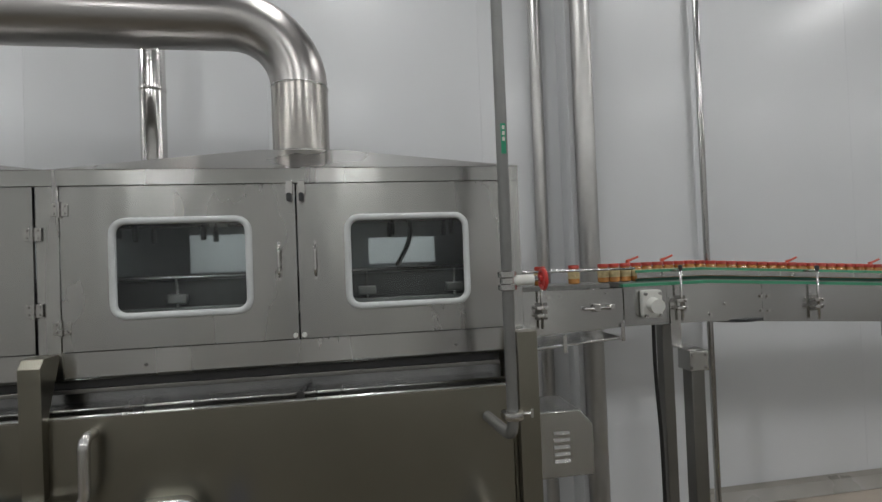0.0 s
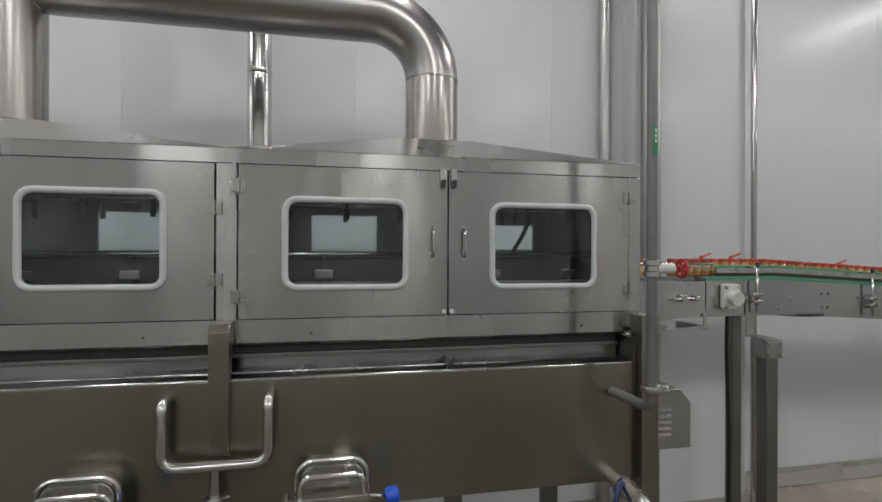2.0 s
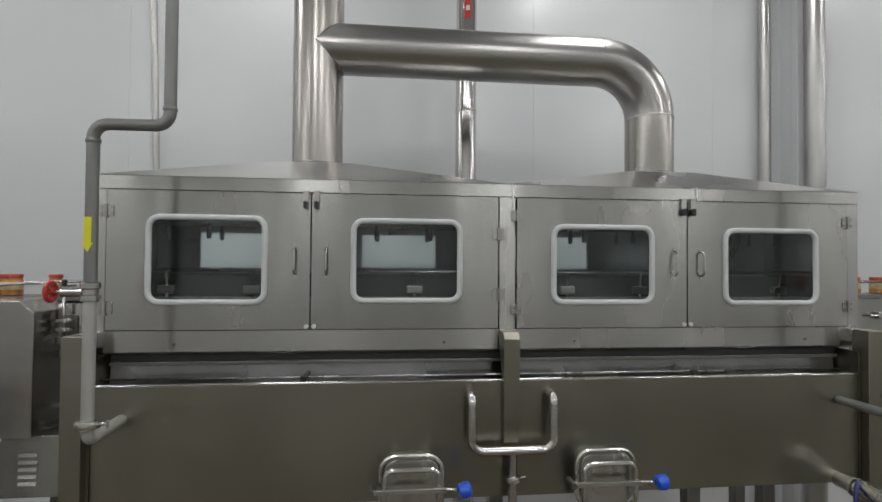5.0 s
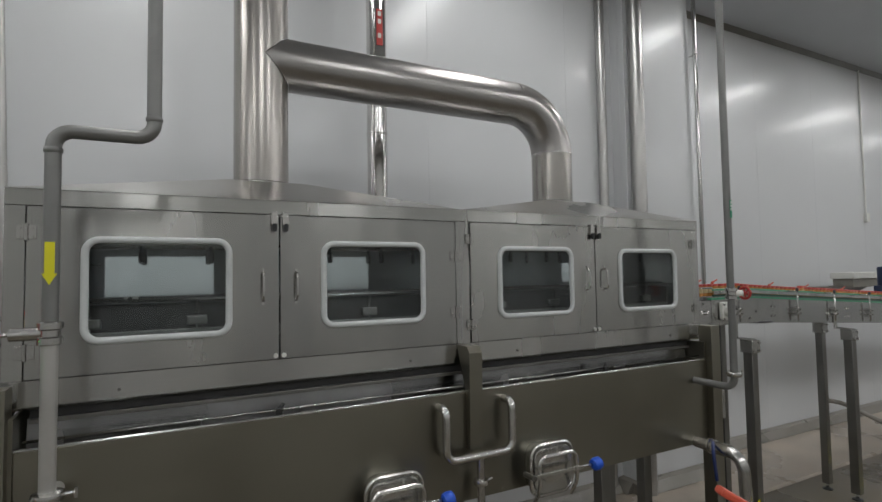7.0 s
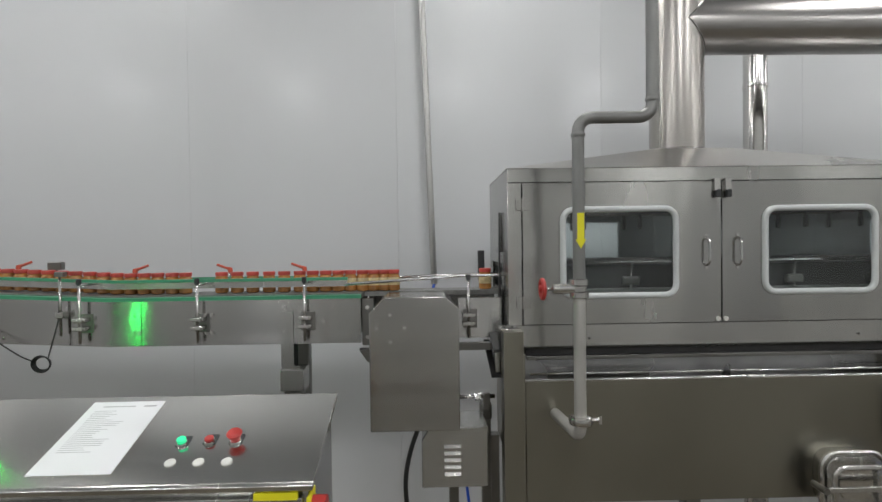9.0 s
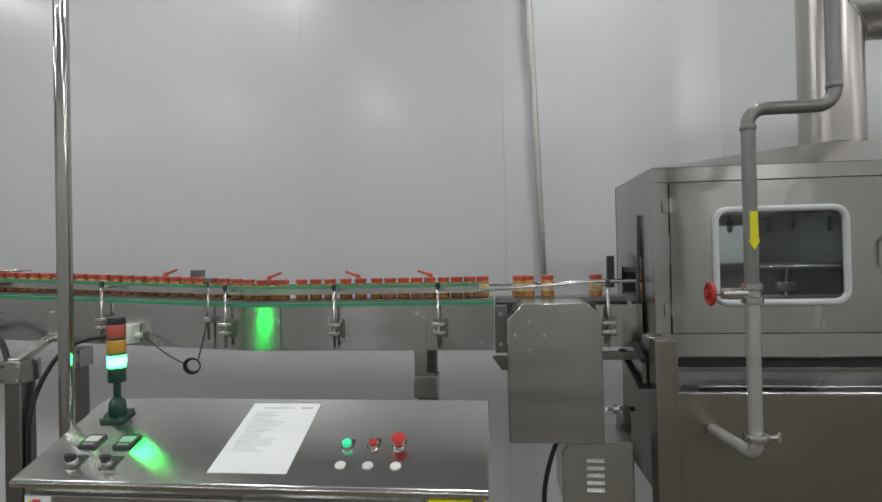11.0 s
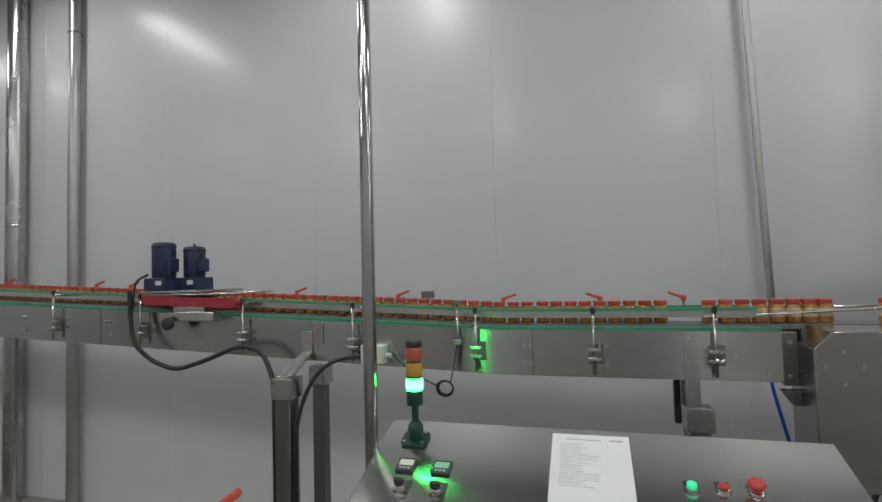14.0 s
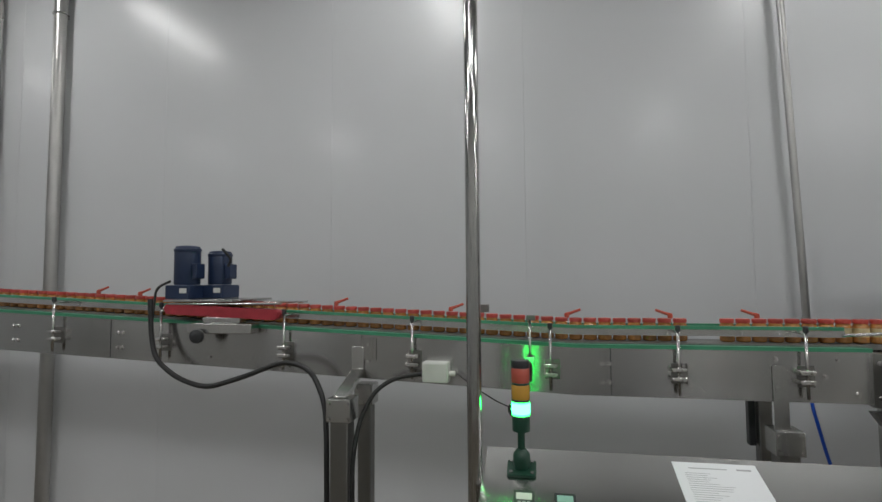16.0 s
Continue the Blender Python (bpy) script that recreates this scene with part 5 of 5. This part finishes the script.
part("sheet", skewed(-0.110, 0.110, -0.155, 0.155, 0.0012, 0.0018), PAPER, sheet)
rnd = random.Random(4)
part("printed_line", skewed(-0.07, 0.03, 0.128, 0.132, 0.0019, 0.0021), INK, sheet, "grey bars of unreadable print")
part("printed_line", skewed(0.055, 0.092, 0.127, 0.134, 0.0019, 0.0021), INK, sheet, "grey bars of unreadable print")
for i in range(22):
    part("printed_line", skewed(-0.085, -0.085 + rnd.uniform(0.05, 0.12), 0.108 - i * 0.0085, 0.1098 - i * 0.0085, 0.0019, 0.0021), INK, sheet, "grey bars of unreadable print")

# signal tower
sx, sy = -4.388, 1.468
tower = thing("signal_tower", (sx, sy, top_z(sy)), "signal tower light, green lamp lit, on the desk", "signal light")
part("foot_plate", on_top(prism(rounded(-0.042, 0.042, -0.035, 0.035, 0.012, 4), "z", 0.0005, 0.010, bevel=0.002), sx, sy), LENSGRN, tower)
for dx in (-0.03, 0.03):
    for dy in (-0.024, 0.024):
        part("screw", on_top(rod((dx, dy, 0.010), (dx, dy, 0.014), 0.005, 8), sx, sy), POLISH, tower)
zt = top_z(sy)
part("joint", lathe([(0.022, 0.0), (0.026, 0.02), (0.024, 0.042), (0.014, 0.055)], 16, (sx, sy, zt + 0.006)), LENSGRN, tower)
part("stem", rod((sx, sy, zt + 0.055), (sx, sy, zt + 0.115), 0.011, 12), LENSGRN, tower)
zs = zt + 0.112
for h, r, mat, nm, lb in ((0.045, 0.026, LENSGRN, "base_module", ""), (0.006, 0.027, LIT, "green_lens", "lit green lens"), (0.029, 0.0268, CORE, "lamp_core", "glaring lit middle of the green lens"), (0.005, 0.027, LIT, "green_lens", "lit green lens"), (0.006, 0.0275, LENSGRN, "ring", ""), (0.042, 0.027, LENSAMB, "amber_lens", "unlit amber lens"),
                          (0.006, 0.0275, LENSGRN, "ring", ""), (0.042, 0.027, LENSRED, "red_lens", "unlit red lens"), (0.022, 0.0275, DARK, "cap", "")):
    part(nm, lathe([(r * 0.96, 0), (r, 0.002), (r, h - 0.002), (r * 0.96, h)], 24, (sx, sy, zs)), mat, tower, lb)
    zs += h + 0.0002

# floor marking
for i in range(14):
    x = 2.54 + i * 0.12
    bm = prism([(x, 1.852), (x + 0.06, 1.852), (x + 0.11, 1.957), (x + 0.05, 1.957)], "z", 0.001, 0.003)
    if i == 0:
        fm = thing("floor_marking", (2.54, 1.9, 0), "yellow and black hazard tape on the floor", "floor tape")
        part("black_tape", box(2.53, 4.28, 1.848, 1.961, 0.0004, 0.0009), DARK, fm)
    part("yellow_stripe", bm, YELLOW, fm)

# ---- jars ----
FLOOR_DROP = 0.0      # the jars and the bar are built at the origin
jar0 = thing("food_jar", (0, 0, 0), "small glass jar of orange preserve with a red lid", "jar", "jars on the conveyor line")
part("body", lathe([(0.022, 0.0), (0.0262, 0.003), (0.0268, 0.010), (0.0268, 0.058), (0.0245, 0.066), (0.0215, 0.072)], 18), FOOD, jar0)
part("label", lathe([(0.0269, 0.024), (0.0272, 0.025), (0.0272, 0.055), (0.0269, 0.056)], 18), JARLABEL, jar0, "pale paper label")
part("lid", lathe([(0.0235, 0.072), (0.0255, 0.073), (0.0258, 0.085), (0.0245, 0.088), (0.0200, 0.0885)], 18), CAPRED, jar0, "red screw lid")

SLOW, FAST, IN_X, OUT_X, GAP = 0.10, 0.30, 1.16, -3.02, 0.0572


def place(s):
    """Where a jar is that has come s metres of slow way past the inlet; x falls as it goes."""
    ratio = FAST / SLOW
    mid = (IN_X - OUT_X) / ratio
    if s < 0:
        x = IN_X - s
    elif s < mid:
        x = IN_X - s * ratio
    else:
        x = OUT_X - (s - mid)
    y = 2.34 if x > 1.2 else 2.12 if x < -2.7 else 2.12 + 0.22 * (x + 2.7) / 3.9
    return x, y, DECK + rise(x) + 0.0005


MIDWAY = (IN_X - OUT_X) * SLOW / FAST
PHASE = MIDWAY - (-2.906 - OUT_X) * SLOW / FAST - SLOW * 12.5
JARS = []
for k in range(-104, 128):
    s0 = PHASE + k * GAP
    x16 = place(s0 + SLOW * 15.5)[0]
    if place(s0)[0] < -8.6 or place(s0 + SLOW * 16)[0] > 4.9 or -3.69 < x16 < -3.59:
        continue
    x, y, z = place(s0)
    JARS.append((copy_thing(jar0, pose(x, y, z, 0, 0, (k * 47) % 360)), s0, (k * 47) % 360))
jar0.location = (7.2, 2.34, DECK + rise(7.2) + 0.0005)

bars = []
for k in range(2):
    bar = thing("plastic_bar", (0, 0, 0), "orange-red plastic bar with rounded end swinging before the camera", "plastic bar", "swinging plastic bars")
    part("bar", box(-0.0085, 0.0085, -0.005, 0.005, -0.082, 0.0, 0.003), ORANGEP, bar)
    part("raised_edge", box(-0.0095, 0.0095, -0.006, 0.006, -0.0835, -0.066, 0.003), ORANGEP, bar)
    bars.append(bar)


def motions():
    for ob, s0, turn in JARS:
        marks = {0.0, 0.1, 0.2, 15.8, 15.9, 16.0}
        for s in (IN_X - 1.65, 0.0, MIDWAY, MIDWAY + OUT_X + 4.2):
            t = (s - s0) / SLOW
            if 0.5 < t < 15.5:
                marks |= {t - 0.1, t, t + 0.1}
        rows = []
        last = -1
        for t in sorted(marks):
            if frame(t) > last:
                rows.append((t, pose(*place(s0 + SLOW * t), 0, 0, turn)))
                last = frame(t)
        walk(ob, rows)

    walk(bars[0], [
    (0.0, look((0.417, 0.573, 1.002), (0.455, 0.567, 0.960))),
    (1.5, look((0.016, 0.527, 0.982), (0.054, 0.515, 0.941))),
    (3.0, look((-0.436, 0.486, 0.996), (-0.395, 0.483, 0.956))),
    (3.7, look((-0.642, 0.402, 0.987), (-0.602, 0.399, 0.947))),
    (5.0, look((-0.976, 0.283, 1.045), (-0.930, 0.275, 1.005))),
    (5.6, look((-1.093, 0.198, 1.412), (-1.034, 0.185, 1.371))),
    (5.8, look((-1.132, 0.166, 1.515), (-1.073, 0.152, 1.474))),
    (6.0, look((-1.181, 0.151, 1.526), (-1.118, 0.132, 1.485))),
    (6.2, look((-1.236, 0.146, 1.533), (-1.171, 0.124, 1.498))),
    (6.4, look((-1.287, 0.139, 1.546), (-1.220, 0.112, 1.518))),
    (6.6, look((-1.306, 0.131, 1.553), (-1.236, 0.100, 1.532))),
    (7.0, look((-1.206, 0.031, 1.553), (-1.136, 0.000, 1.532))),
    (7.6, look((-1.106, 0.031, 1.103), (-1.036, 0.000, 1.082))),
    (8.6, look((-2.518, 0.509, 1.043), (-2.550, 0.514, 1.002))),
    (9.2, look((-3.060, 0.504, 1.021), (-3.114, 0.502, 0.980))),
    (10.5, look((-3.676, 0.483, 1.051), (-3.730, 0.478, 1.011))),
    (11.0, look((-3.803, 0.473, 1.403), (-3.857, 0.466, 1.363))),
    (11.3, look((-3.798, 0.475, 1.506), (-3.856, 0.468, 1.469))),
    (11.5, look((-3.765, 0.461, 1.515), (-3.823, 0.451, 1.478))),
    (11.7, look((-3.738, 0.456, 1.517), (-3.796, 0.444, 1.480))),
    (11.9, look((-3.728, 0.451, 1.518), (-3.784, 0.438, 1.481))),
    (12.1, look((-3.715, 0.452, 1.521), (-3.771, 0.438, 1.484))),
    (12.3, look((-3.704, 0.458, 1.515), (-3.758, 0.444, 1.476))),
    (12.5, look((-3.699, 0.463, 1.510), (-3.751, 0.449, 1.469))),
    (12.7, look((-3.707, 0.472, 1.501), (-3.757, 0.458, 1.457))),
    (13.0, look((-3.796, 0.466, 1.382), (-3.843, 0.453, 1.336))),
    (14.4, look((-4.257, 0.506, 1.335), (-4.304, 0.497, 1.295))),
    (15.0, look((-4.383, 0.556, 1.135), (-4.430, 0.549, 1.095))),
    (16.0, look((-4.637, 0.516, 1.151), (-4.684, 0.509, 1.111))),
    ])
    walk(bars[1], [
    (0.0, look((0.417, 0.573, 1.002), (0.455, 0.567, 0.960))),
    (1.5, look((0.016, 0.527, 0.982), (0.054, 0.515, 0.941))),
    (3.0, look((-0.436, 0.486, 0.996), (-0.395, 0.483, 0.956))),
    (3.7, look((-0.642, 0.402, 0.987), (-0.602, 0.399, 0.947))),
    (5.0, look((-0.976, 0.283, 1.045), (-0.930, 0.275, 1.005))),
    (6.3, look((-1.538, 0.272, 1.447), (-1.483, 0.248, 1.404))),
    (6.8, look((-1.558, 0.252, 1.507), (-1.503, 0.228, 1.464))),
    (7.0, look((-1.561, 0.256, 1.502), (-1.502, 0.228, 1.462))),
    (7.2, look((-1.608, 0.244, 1.514), (-1.548, 0.212, 1.485))),
    (7.4, look((-1.655, 0.229, 1.529), (-1.596, 0.197, 1.495))),
    (7.6, look((-1.691, 0.234, 1.531), (-1.631, 0.202, 1.502))),
    (7.8, look((-1.679, 0.248, 1.508), (-1.618, 0.221, 1.480))),
    (8.0, look((-1.687, 0.283, 1.421), (-1.624, 0.260, 1.388))),
    (8.2, look((-1.896, 0.374, 1.188), (-1.935, 0.386, 1.147))),
    (8.6, look((-2.518, 0.509, 1.043), (-2.550, 0.514, 1.002))),
    (9.2, look((-3.060, 0.504, 1.021), (-3.114, 0.502, 0.980))),
    (10.5, look((-3.676, 0.483, 1.051), (-3.730, 0.478, 1.011))),
    (13.0, look((-4.220, 0.357, 1.251), (-4.280, 0.341, 1.220))),
    (13.2, look((-4.200, 0.357, 1.451), (-4.260, 0.341, 1.420))),
    (13.5, look((-4.252, 0.354, 1.579), (-4.312, 0.338, 1.549))),
    (13.7, look((-4.224, 0.389, 1.577), (-4.283, 0.372, 1.545))),
    (13.9, look((-4.230, 0.413, 1.544), (-4.285, 0.399, 1.508))),
    (14.1, look((-4.259, 0.438, 1.522), (-4.313, 0.425, 1.483))),
    (14.4, look((-4.257, 0.506, 1.335), (-4.304, 0.497, 1.295))),
    (15.0, look((-4.383, 0.556, 1.135), (-4.430, 0.549, 1.095))),
    (16.0, look((-4.637, 0.516, 1.151), (-4.684, 0.509, 1.111))),
    ])


motions()
